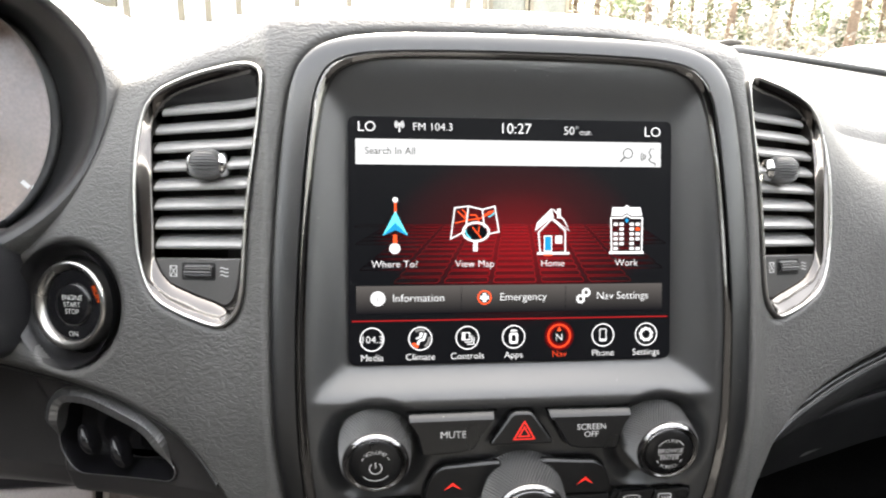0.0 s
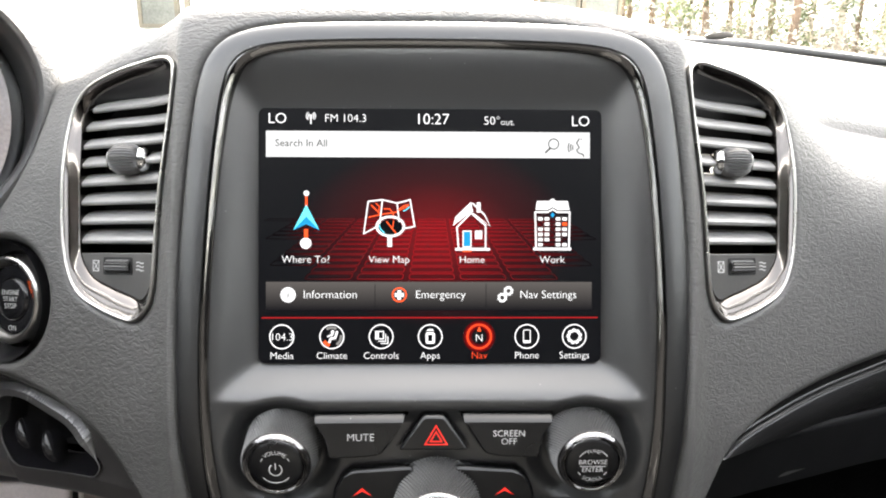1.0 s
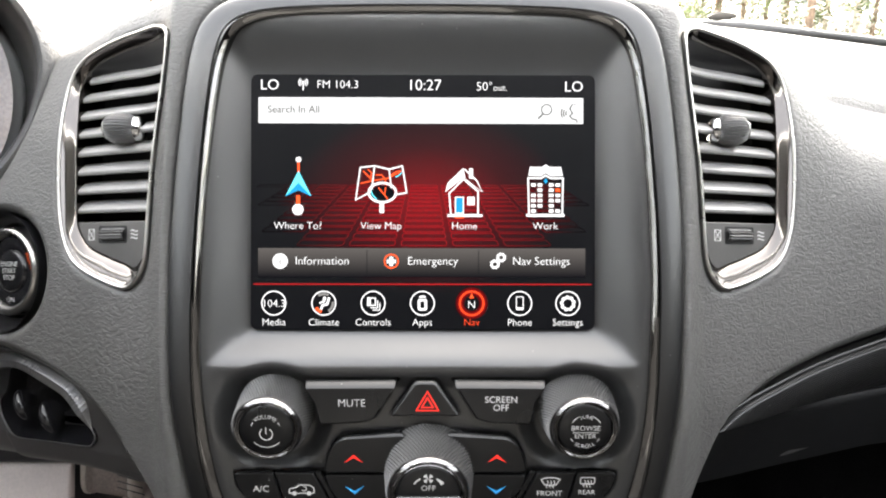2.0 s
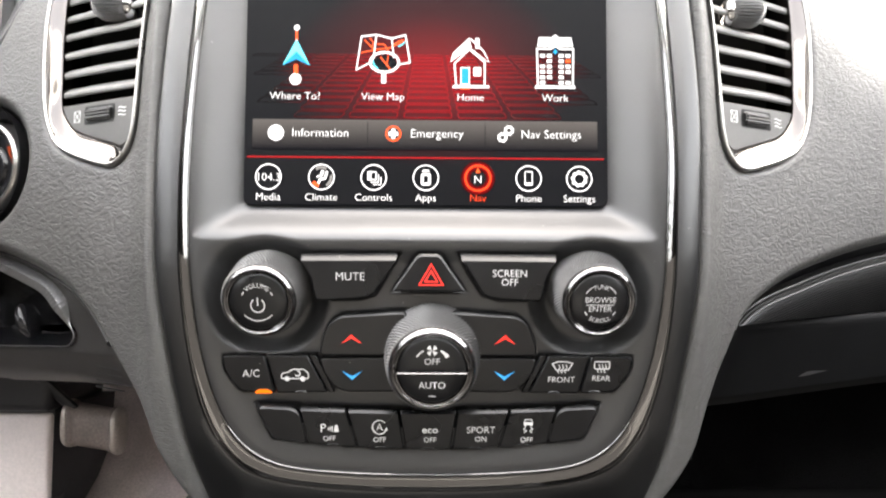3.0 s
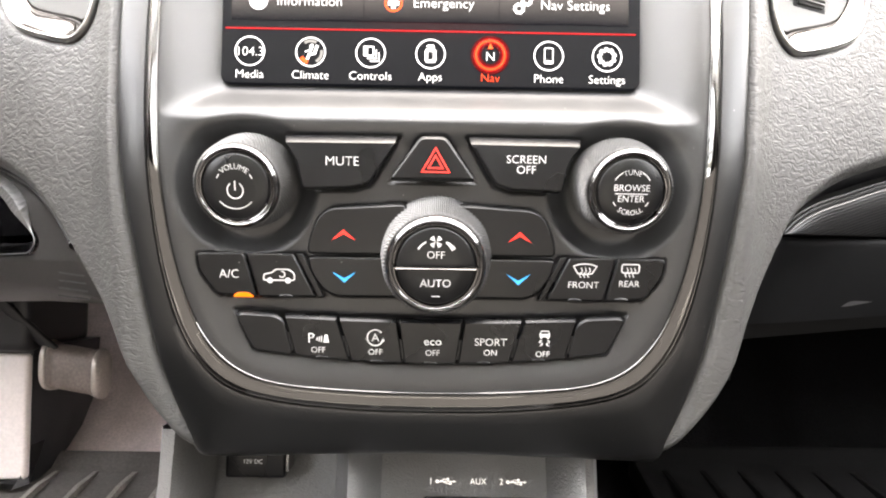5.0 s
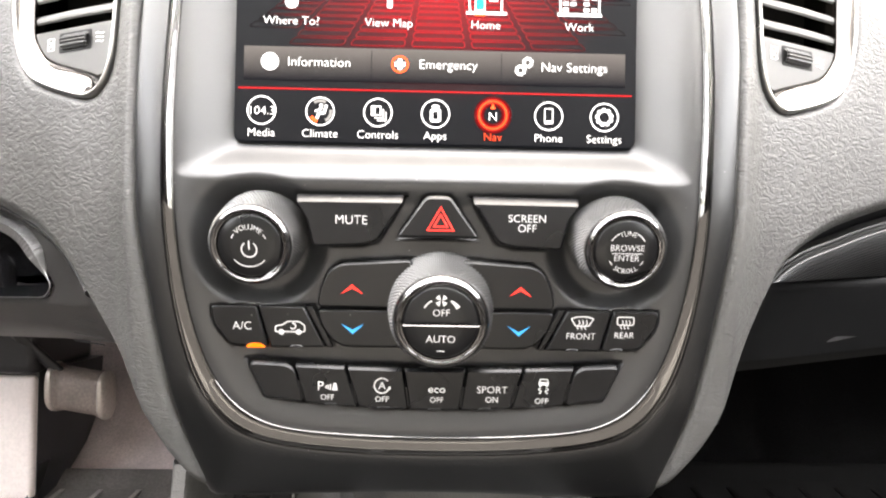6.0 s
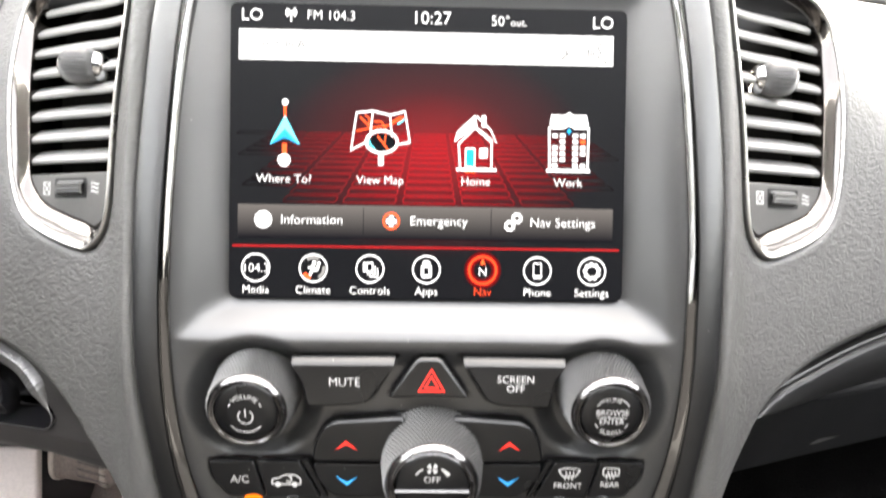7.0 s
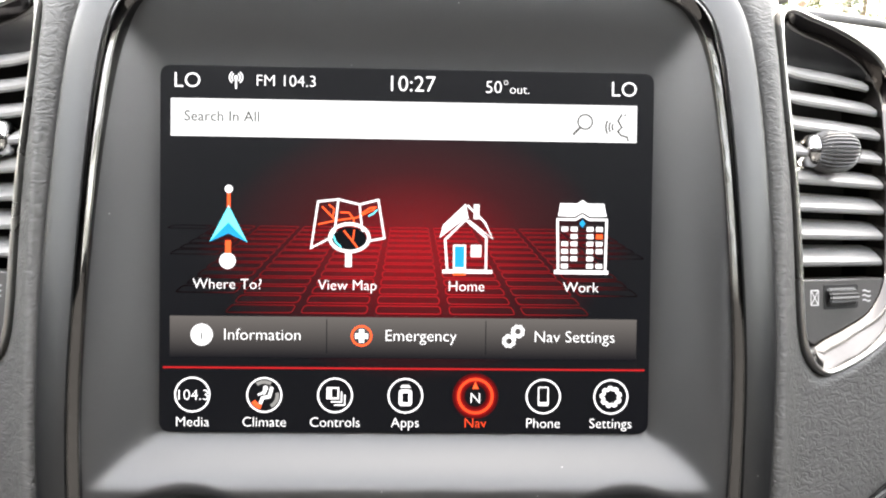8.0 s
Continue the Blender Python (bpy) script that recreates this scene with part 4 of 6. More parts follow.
prints("lettering", bm, g)
g, s = knob("fan_knob", FAN[0] + 0.0018, FAN[1], -0.0225, 0.0166, "large knurled fan knob with a split black cap", 0.029)
kx, kz = FAN[0] + 0.0018, FAN[1]
bm = bmesh.new()
loft([[(x, s(x, kz) - 0.0001 - e, kz - 0.0004 + q) for x in (kx - 0.0150, kx + 0.0150)] for q, e in ((-0.0008, 0.0), (-0.0005, 0.0006), (0.0001, 0.0001), (0.0005, 0.0006), (0.0008, 0.0))], False, bm=bm)
part("cap_bar", bm, CHROME, g, "thin chrome bar across the cap", 0)
bm = letters("OFF", kx, kz + 0.0042, 0.0027, s, bold=0.00007)
letters("AUTO", kx, kz - 0.0064, 0.0029, s, bold=0.00007, bm=bm)
for k in range(4):
    a = 90 * k + 20
    flat(bm, [(kx + 0.0003 * math.cos(radians(a)), kz + 0.0092)] + [(kx + 0.0024 * math.cos(radians(a + q)), kz + 0.0092 + 0.0024 * math.sin(radians(a + q))) for q in (0, 25, 50)], s)
ribbon(bm, arc(kx, kz + 0.0022, 0.0078, 118, 148, 8), 0.0006, s)
for k in range(6):
    ribbon(bm, arc(kx, kz + 0.0022, 0.0078, 62 - k * 5, 57 - k * 5, 2), 0.0008 + 0.0002 * k, s)
ribbon(bm, [(kx - 0.0016, kz - 0.0112), (kx + 0.0016, kz - 0.0112)], 0.0003, s)
prints("lettering", bm, g)

# ---- the display ----
screen = thing("touchscreen", "lit touchscreen showing a red and black navigation menu", "touchscreen", (0, 0, -0.0636))
U = 0.0002845  # one display unit in metres
SX, SZ = lambda u: -0.0862 + u * U, lambda v: 0.0638 - v * 0.000285
lay = lambda k: (lambda x, z: -0.0001 * k)


def ui(pts):
    return [(SX(u), SZ(v)) for u, v in pts]


bm = plate(rounded([(-0.0866, 0.0643), (0.0866, 0.0643), (0.0866, -0.0641), (-0.0866, -0.0641)], 0.004, 6), lambda x, z: 0.0, 0.0, 0.0004, 0.004)
part("glass", bm, DISPLAY, screen, "glossy black display glass with a red glow", 0)


def words(text, u, v, cap, layer=3, align="CENTER", bold=0.0, material=None, parent=None, name="caption"):
    return part(name, letters(text, SX(u), SZ(v), cap * U, lay(layer), align, bold * U), material or S_WHITE, parent or screen, smooth=0)


def shapes(name, items, parent=None, material=None, layer=3):
    """items: ('fill', points), ('line', points, width) or ('loop', points, width), in display units."""
    bm = bmesh.new()
    for k, it in enumerate(items):
        srf = lay(layer + 0.02 * k)
        if it[0] == "fill":
            flat(bm, ui(it[1]), srf)
        else:
            ribbon(bm, ui(it[1]), it[2] * U, srf, it[0] == "loop")
    return part(name, bm, material or S_WHITE, parent or screen, smooth=0)


def disc(u, v, r, n=24, a0=0, a1=360, rv=None):
    return arc(u, v, r, a0, a1, n, rv)


def rect(u0, v0, u1, v1):
    return [(u0, v0), (u1, v0), (u1, v1), (u0, v1)]


# status line and search bar
words("LO", 32, 18, 18, bold=0.5)
words("LO", 569, 20, 18, bold=0.5)
words("FM 104.3", 152, 17, 13.8)
words("10:27", 305, 18, 19, bold=0.4)
words("50°", 411, 20, 15)
words("out.", 439, 22, 11)
shapes("antenna_icon", [("line", [(91, 14), (91, 27)], 2.2), ("fill", disc(91, 13, 2.6, 10)), ("line", disc(91, 13, 5, 8, 120, 240), 1.6), ("line", disc(91, 13, 5, 8, -60, 60), 1.6), ("line", disc(91, 13, 8, 8, 125, 235), 1.5), ("line", disc(91, 13, 8, 8, -55, 55), 1.5)])
bar = shapes("search_bar", [("fill", rect(12, 39, 586, 85))], None, S_BAR, 1)
words("Search In All", 28, 61, 12.5, 3, "LEFT", 0.9, S_TEXT, bar)
shapes("magnifier_icon", [("loop", disc(521, 60, 9, 20), 2.0), ("line", [(515, 67), (506, 76)], 3.0)], bar, S_TEXT)
shapes("voice_icon", [("line", [(567, 50), (562, 58), (567, 66), (562, 71), (566, 76), (574, 78), (575, 83)], 2.2), ("line", disc(563, 66, 8, 8, 150, 210), 2.2), ("line", disc(563, 66, 12, 8, 150, 210), 2.2), ("line", disc(563, 66, 16, 8, 150, 210), 2.2), ("fill", disc(571, 51, 1.4, 8))], bar, S_TEXT)

# the floor of lit plates that runs back into the glow
bm = bmesh.new()
rows_v, pitch = [302.0], 12.8
while rows_v[-1] > 196:
    rows_v.append(rows_v[-1] - pitch)
    pitch *= 0.925
for i in range(-5, 6):
    for lo_v, hi_v in zip(rows_v, rows_v[1:]):
        h_ = lo_v - hi_v
        q = []
        for v, sg in ((hi_v + 0.13 * h_, (-1, 1)), (lo_v - 0.13 * h_, (1, -1))):
            w = 93 - 0.37 * (302 - v)
            q += [(304.5 + i * w + k * w * 0.44, v) for k in sg]
        if min(p[0] for p in q) > 6 and max(p[0] for p in q) < 599:
            ribbon(bm, ui(rounded(q, h_ * 0.3, 3)), (0.45 + 0.065 * h_) * U, lay(1), True)
part("floor_grid", bm, S_LINE, screen, "red outlined floor plates in the display", 0, "stuff")

# large icons
ic = shapes("where_to_icon", [("fill", disc(82, 237, 10, 20))])
shapes("route_end", [("fill", disc(83, 149, 5, 16))], ic)
shapes("route_line", [("line", [(83, 154), (83, 172)], 4), ("line", [(82.5, 212), (82.5, 228)], 7)], ic, S_ORANGE)
shapes("arrow", [("fill", [(83, 169), (106, 214), (83, 203), (60, 214)])], ic, S_CYAN2, 4)
shapes("arrow_shade", [("fill", [(83, 190), (106, 214), (83, 203.5), (60, 214)])], ic, S_CYAN, 5)
words("Where To?", 82, 266, 12.6)
ic = shapes("map_icon", [("loop", [(192, 163), (217, 160), (243, 166), (266, 160), (274, 207), (248, 212), (212, 205), (184, 220)], 2.6), ("line", [(217, 160), (212, 205)], 2.4), ("line", [(243, 166), (248, 212)], 2.4)])
shapes("roads", [("line", [(192, 191), (214, 186), (240, 182), (262, 171)], 2.0), ("line", [(197, 169), (213, 185)], 2.2), ("line", [(205, 166), (212, 172), (210, 182)], 1.8), ("line", [(219, 176), (230, 176), (236, 184), (237, 194)], 2.0), ("line", [(244, 178), (256, 170), (264, 169)], 2.2)], ic, S_ORANGE)
shapes("magnifier", [("fill", disc(231, 209, 21, 28, rv=15))], ic, S_DARK, 3.4)
shapes("magnifier_rim", [("loop", disc(231, 207, 24, 28, rv=17), 4.2), ("line", [(230, 224), (230, 243)], 8)], ic, S_WHITE, 4)
shapes("magnified_road", [("line", [(224, 198), (241, 219)], 2.2), ("line", [(237, 197), (235, 210)], 1.8)], ic, S_ORANGE, 4.5)
shapes("river", [("line", [(211, 204), (214, 212), (221, 219)], 1.8), ("line", [(254, 180), (260, 177), (265, 172)], 1.8)], ic, S_CYAN2, 4.5)
words("View Map", 229, 266, 12.6)
ic = shapes("home_icon", [("loop", [(349, 208), (374, 183), (400, 205), (400, 246), (352, 246)], 2.8), ("fill", [(342, 206), (346, 190), (374, 163), (378, 182), (374, 181)]), ("line", [(376, 165), (398, 186), (408, 206), (378, 184)], 2.6), ("fill", rect(384, 164, 391, 182)), ("fill", rect(381, 214, 394, 229)), ("fill", rect(346, 245, 408, 249.5)), ("loop", rect(360, 215, 374, 243), 2)])
shapes("door", [("fill", rect(361, 216, 373, 242))], ic, S_CYAN, 4)
shapes("doorstep", [("fill", rect(359, 249, 375, 252))], ic, S_ORANGE, 4)
words("Home", 376, 266, 12.6)
wins = [("fill", rect(493.6 + 11.6 * c + (8.4 if c > 1 else 0), 190 + 9.2 * r, 502 + 11.6 * c + (8.4 if c > 1 else 0), 195.8 + 9.2 * r)) for r in range(6) for c in range(4) if (r, c) not in ((1, 0), (1, 3), (4, 3), (5, 1))]
ic = shapes("work_icon", [("loop", [(488.5, 181), (511, 181), (519.5, 176), (528, 181), (550, 181), (549, 246), (490, 246)], 3), ("fill", [(489, 177), (491.5, 161), (513, 161), (519.5, 156.5), (526, 161), (546.5, 161), (550, 177), (529, 177.5), (519.5, 172), (510, 177.5)]), ("fill", rect(485, 244, 553, 249))] + wins)
shapes("lit_window", [("fill", rect(536.8, 199.2, 545.2, 205))], ic, S_ORANGE, 4)
shapes("crest", [("fill", [(519.5, 181), (523.5, 186), (519.5, 191), (515.5, 186)])], ic, S_CYAN, 4)
words("Work", 519, 266, 12.6)

# menu bar
mb = shapes("menu_bar", [("fill", rect(12, 305, 590, 356))], None, S_MENU, 2)
for u in (204, 401):
    shapes("divider", [("line", [(u, 308), (u, 350)], 1.0)], mb, S_DARK, 3)
shapes("information_icon", [("fill", disc(51, 328, 13.5, 24))], mb, S_WHITE, 3)
words("i", 51, 328, 13, 4, "CENTER", 0.8, S_DARK, mb)
words("Information", 125, 328, 14, parent=mb)
shapes("emergency_icon", [("loop", disc(247, 328, 12, 24), 2.6)], mb, S_ORANGE)
shapes("emergency_cross", [("fill", rect(239, 325, 255, 331.5)), ("fill", rect(243.8, 320, 250.2, 336.5))], mb, S_WHITE)
words("Emergency", 320, 328, 14, parent=mb)


def gear(u, v, r, teeth, width, parent):
    pts = [(u + (r + (r * 0.24 if (k // 2) % 2 else 0)) * math.cos(2 * math.pi * k / (teeth * 4)), v + (r + (r * 0.24 if (k // 2) % 2 else 0)) * math.sin(2 * math.pi * k / (teeth * 4))) for k in range(teeth * 4)]
    return shapes("gear_icon", [("loop", pts, width)], parent)


gear(441, 321, 5.5, 8, 3.6, mb)
gear(430, 333, 5.5, 8, 3.6, mb)
words("Nav Settings", 512, 328, 14, parent=mb)
shapes("red_line", [("fill", rect(4, 367.4, 601, 369.6))], None, S_DIMRED, 2)

# bottom row
for k, (u, cap) in enumerate(zip((40, 128, 215, 302, 389, 474, 559), ("Media", "Climate", "Controls", "Apps", "Nav", "Phone", "Settings"))):
    tint = S_RED if cap == "Nav" else S_WHITE
    ic = shapes(cap.lower() + "_icon", [("loop", disc(u, 402, 21, 32), 3.6 if cap == "Nav" else 2.1)], None, tint)
    if cap == "Nav":
        for w_, tone in ((9, S_HALO), (15, S_HALO2)):
            shapes("halo", [("loop", disc(u, 402, 21, 32), w_)], ic, tone, 2.5 - 0.05 * w_)
    words(cap, u, 436, 12.0, material=tint, parent=ic)
    if cap == "Media":
        words("104.3", u, 403, 13, parent=ic)
    elif cap == "Climate":
        shapes("seat", [("line", [(u + 9.5, 392), (u + 6, 404), (u - 2, 405.5), (u - 5, 413)], 4.2), ("fill", disc(u + 1.5, 393.5, 3.1, 12))], ic)
        shapes("air_arrow", [("line", [(u - 8, 402), (u - 1, 399)], 2.6), ("fill", [(u - 2, 395.5), (u + 3.5, 397.5), (u - 0.5, 402.5)])], ic)
        shapes("dial_red", [("line", disc(u, 402, 15.5, 8, 105, 150), 5.5)], ic, S_ORANGE)
        shapes("dial_grey", [("line", disc(u, 402, 16, 20, 235, 300), 4.5), ("line", disc(u, 402, 16, 20, -10, 60), 4.5)], ic, S_GREY)
    elif cap == "Controls":
        shapes("cards", [("fill", rect(u - 10.5, 392, u - 4, 406)), ("loop", rect(u - 9.5, 392.8, u + 4, 405.8), 2.0), ("line", [(u + 8, 397), (u + 8, 410), (u - 5, 410)], 1.7), ("line", [(u + 12, 401), (u + 12, 414), (u - 1, 414)], 1.7)], ic)
    elif cap == "Apps":
        shapes("bottle", [("loop", rounded([(u - 6, 396.5), (u + 6, 396.5), (u + 6, 412.5), (u - 6, 412.5)], 2.0, 3), 4.6), ("fill", [(u - 7, 392), (u - 4, 388.5), (u + 4, 388.5), (u + 7, 392)])], ic)
    elif cap == "Nav":
        words("N", u, 405, 13, parent=ic)
        shapes("needle", [("fill", [(u - 4, 393), (u + 4, 393), (u, 384)])], ic, S_ORANGE)
    elif cap == "Phone":
        shapes("handset", [("loop", rounded(rect(u - 6, 390.5, u + 6, 413), 1.6, 3), 1.6), ("fill", rect(u - 6, 409, u + 6, 413.5))], ic)
    else:
        gear(u, 402, 9.6, 9, 4, ic)


# ---- air vents ----
def air_vent(sx):
    m = (lambda x: X0 + sx * x)
    ob = thing("air_vent", "tall black air vent with slats in a dark chrome surround", "air vent", (m(0.163), 0.03, -0.03), "air vents in the dashboard")
    c = (0.170, 0.0225)
    n = 160
    o, i = polar(VENT, c, n), polar(VENT_IN, c, n)
    P = lambda pts, dy: [(m(x), pad(m(x), z) + dy, z) for x, z in pts]
    part("rim", loft([P(inset(o, -0.0010), 0.006), P(inset(o, -0.0010), -0.0002), P(inset(o, -0.0005), -0.0014), P(inset(o, 0.0002), -0.0018), P(inset(o, 0.0009), -0.0014), P(inset(o, 0.0013), -0.0004)]), SILVER, ob, "thin bright chrome edge", 70)
    part("surround", loft([P(inset(o, 0.0012), -0.0006), P(between(o, i, 0.12), -0.0004), P(between(o, i, 0.4), 0.0006), P(between(o, i, 0.7), 0.0022), P(between(o, i, 0.95), 0.0042), P(i, 0.0050), P(inset(i, 0.0004), 0.030)]), SMOKED, ob, "wide dark chrome slope round the slats", 70)

    def span(z):
        """The inside's width at a height."""
        xs = []
        for (ax, az), (bx, bz) in zip(i, i[1:] + i[:1]):
            if (az > z) != (bz > z):
                xs.append(ax + (bx - ax) * (z - az) / (bz - az))
        return (min(xs), max(xs)) if xs else (0.145, 0.185)

    # plate under the slats, with the thumb wheel
    zt = -0.0088
    lowp = [p for p in i if p[1] < zt]
    a, b = span(zt)
    lowp = sorted(lowp, key=lambda p: math.atan2(p[1] - zt, p[0] - 0.170))
    out = [(a, zt)] + lowp + [(b, zt)]
    y_in, y_out = pad(m(0.150), zt), pad(m(0.190), zt)
    slope_ = (pad(m(0.168), -0.030) - pad(m(0.168), zt)) / (-0.030 - zt)
    pl = lambda x, z: y_in + (y_out - y_in) * (abs(x - X0) - 0.150) / 0.040 + slope_ * (z - zt) + 0.0046  # a flat plate
    part("lower_plate", plate([(m(x), z) for x, z in inset(out, 0.0003)], pl, 0.0, 0.0006, 0.012), PLATE, ob, "satin grey plate under the slats", 50)
    wx, wz = 0.1680, -0.0160
    # a black sheet on the plate stands for the shade in the wheel's slot
    bm = plate(rounded([(m(wx - 0.0098), wz - 0.0047), (m(wx + 0.0098), wz - 0.0047), (m(wx + 0.0098), wz + 0.0047), (m(wx - 0.0098), wz + 0.0047)], 0.001, 3), pl, 0.0002, 0.0001, 0.001)
    part("slot_shade", bm, VOID, ob, smooth=0)
    bm = bmesh.new()
    ribs = 16
    rings = []
    for k in range(ribs * 3 + 1):
        x = wx - 0.0082 + 0.0164 * k / (ribs * 3)
        r = 0.0046 * (1 if 2 < k < ribs * 3 - 2 else 0.9)
        rings.append([(m(x), pl(m(x), wz) + 0.0015 - (r - 0.0006 * (t // 12 % 2)) * math.sin(radians(t)), wz + (r - 0.0006 * (t // 12 % 2)) * 0.85 * math.cos(radians(t))) for t in range(0, 181, 12)])
    loft(rings, False, bm=bm)
    part("thumb_wheel", bm, GRIP, ob, "ribbed black thumb wheel", 20)
    bm = bmesh.new()
    srf = lambda x, z: pl(x, z) - 0.0003
    lft, rgt = (m(wx - sx * -0.0) - 0.0148, m(wx) + 0.0148)
    q = 0.0020
    ribbon(bm, [(lft - q, wz - q * 1.4), (lft + q, wz - q * 1.4), (lft + q, wz + q * 1.4), (lft - q, wz + q * 1.4)], 0.0004, srf, True)
    ribbon(bm, [(lft - q, wz - q * 1.4), (lft + q, wz + q * 1.4)], 0.0004, srf)
    ribbon(bm, [(lft - q, wz + q * 1.4), (lft + q, wz - q * 1.4)], 0.0004, srf)
    prints("closed_symbol", bm, ob)
    bm = bmesh.new()
    for k in (-1, 0, 1):
        ribbon(bm, [(rgt - 0.0024 + 0.0048 * w / 6, wz + k * 0.0019 + 0.0004 * math.sin(w * 1.05)) for w in range(7)], 0.0005, srf)
    prints("open_symbol", bm, ob)
    # a flat black sheet for the shade in the duct behind, and the slats
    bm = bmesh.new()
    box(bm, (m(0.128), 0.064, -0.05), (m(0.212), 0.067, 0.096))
    part("duct_shade", bm, VOID, ob, smooth=0)
    for k in range(8):
        z = 0.0735 - k * 0.01055
        a, b = span(z + 0.001)
        a, b = a + 0.0006, b - 0.0006
        rings = []
        for w in range(9):
            x = a + (b - a) * w / 8
            y0 = pad(m(x), z) + 0.0066
            sec = [(0, -0.0016), (-0.0011, -0.0010), (-0.0013, 0.0002), (-0.0006, 0.0013), (0.0026, 0.0038), (0.0060, 0.0056), (0.0115, 0.0068), (0.0115, 0.0056), (0.003, 0.0004)]
            rings.append([(m(x), y0 + p, z - 0.0022 + h) for p, h in sec])
        part("slat", loft(rings, True, True, True), SLAT, ob, smooth=35)
    # the smooth black brow over the slats
    rows = []
    for x in np.linspace(span(0.0752)[0] + 0.001, 0.1925, 18):
        cross = [az + (bz - az) * (x - ax) / (bx - ax) for (ax, az), (bx, bz) in zip(i, i[1:] + i[:1]) if (ax > x) != (bx > x)]
        top = max(max(cross), 0.0754)
        rows.append([(m(x), pad(m(x), z) + 0.0050 + 0.011 * w ** 1.4, z) for w, z in ((w, top + (0.0750 - top) * w) for w in (0, 0.3, 0.6, 0.85, 1.0))])
    part("brow", loft(rows, False), GLOSSY, ob, "smooth black brow over the slats", 60)
    # the ribbed grip on the slats
    kx, kz = 0.1635, 0.0408
    y0 = pad(m(kx), kz) + 0.0040
    rings = []
    nn = 18
    for k in range(nn + 1):
        u = -1 + 2 * k / nn
        prof = (1 - abs(u) ** 3.2) ** 0.5
        rx = max(0.0002, 0.0082 * prof)
        groove = 0.0009 * prof ** 2
        rings.append([(m(kx + 0.0092 * u), y0 - (rx - groove * (t % 3 == 0)) * 0.95 * math.cos(2 * math.pi * t / 90), kz + (rx - groove * (t % 3 == 0)) * math.sin(2 * math.pi * t / 90)) for t in range(90)])
    g = part("grip", loft(rings, True, True, True), BARREL, ob, "dark grip with fine ribs along it", 20)
    rings = []
    for k in range(9):
        u = k / 8
        r = 0.0058 * math.cos(u * 1.35)
        rings.append([(m(kx + 0.0078 + 0.0022 * math.sin(u * 1.5)), y0 + 0.001 - r * 0.9 * math.cos(2 * math.pi * t / 28), kz + r * math.sin(2 * math.pi * t / 28)) for t in range(28)])
    part("grip_cap", loft(rings, True, True, True), BRIGHT, g, "chrome end of the grip", 60)
    rings = []
    for k in range(13):
        u = k / 12
        r = 0.0068 * math.cos(u * 1.35)
        rings.append([(m(kx - 0.0078 - 0.0052 * math.sin(u * 1.5)), y0 + 0.001 - r * 0.9 * math.cos(2 * math.pi * t / 28), kz + r * math.sin(2 * math.pi * t / 28)) for t in range(28)])
    part("grip_cap", loft(rings, True, True, True), BRIGHT, g, "chrome end of the grip", 60)
    return ob


for sx in (-1, 1):
    air_vent(sx)

# ---- start button ----
st = Vector((START[0], pad(*START) + 0.012, START[1]))
ST_AX = Vector((-0.40, -1, 0.0)).normalized()
ob = thing("start_button", "round black engine start button in a satin silver ring", "start button", tuple(st))
part("well", lathe([(0.0358, 0.0105), (0.0346, 0.0090), (0.0334, 0.004), (0.0318, 0.0005), (0.0290, -0.001)], st, ST_AX, 64, cap=False), GLOSSY, ob, "dark rounded hollow")
K_ = 1.04
sized = lambda prof: [(r * K_, h) for r, h in prof]
part("ring", lathe(sized([(0.0256, -0.003), (0.0252, 0.004), (0.0243, 0.0062), (0.0228, 0.0066), (0.0212, 0.0052), (0.0200, 0.0030), (0.0196, 0.000)]), st, ST_AX, 72, cap=False), SILVER, ob, "satin silver ring", 70)
cap = part("cap", lathe(sized([(0.0198, 0.0006), (0.0194, 0.0022), (0.0135, 0.0024), (0.0124, 0.0018), (0.0118, 0.0030), (0.0110, 0.0036), (0.005, 0.0034), (0.0005, 0.0033)]), st, ST_AX, 64), GLOSS, ob, "glossy black push cap")
tilt_s = lambda h: (lambda x, z: st.y - (x - st.x) * 0.40 - h * 1.08)
cs = 0.93
bm = bmesh.new()
for k, w in enumerate(("ENGINE", "START", "STOP")):
    letters(w, st.x - 0.0010, st.z + 0.0040 - k * 0.0040, 0.0029, tilt_s(0.0039), stretch=cs, bm=bm)
letters("ON", st.x - 0.0008, st.z - 0.0172, 0.0030, tilt_s(0.0027), stretch=cs, bm=bm)
prints("lettering", bm, cap)
bm = letters("RUN", 0, 0, 0.0034, lambda x, z: 0, bold=0.00025)
bm.transform(Matrix.Rotation(radians(65), 4, "Y"))
for v in bm.verts:
    x, z = st.x + 0.0147 + v.co.x, st.z + 0.0066 + v.co.z
    v.co = (x, tilt_s(0.0028)(x, z), z)
part("run_lamp", bm, ORANGE, cap, "glowing orange lettering", 0)

# ---- instrument cluster ----
cc, gc = (-0.345, 0.083), (-0.357, 0.080)
ob = thing("instrument_cluster", "round gauge with a chrome ring deep under a dashboard hood", "instrument cluster", (cc[0], 0.1, 0.0))


def ell(rx, rz, y, c=cc, n=72, flat_top=1.0):
    """An oval across the axis, flatter above where wanted."""
    return [(c[0] + rx * math.cos(2 * math.pi * k / n), y, c[1] + rz * math.sin(2 * math.pi * k / n) * (flat_top if k < n / 2 else 1)) for k in range(n)]


FT = 0.80
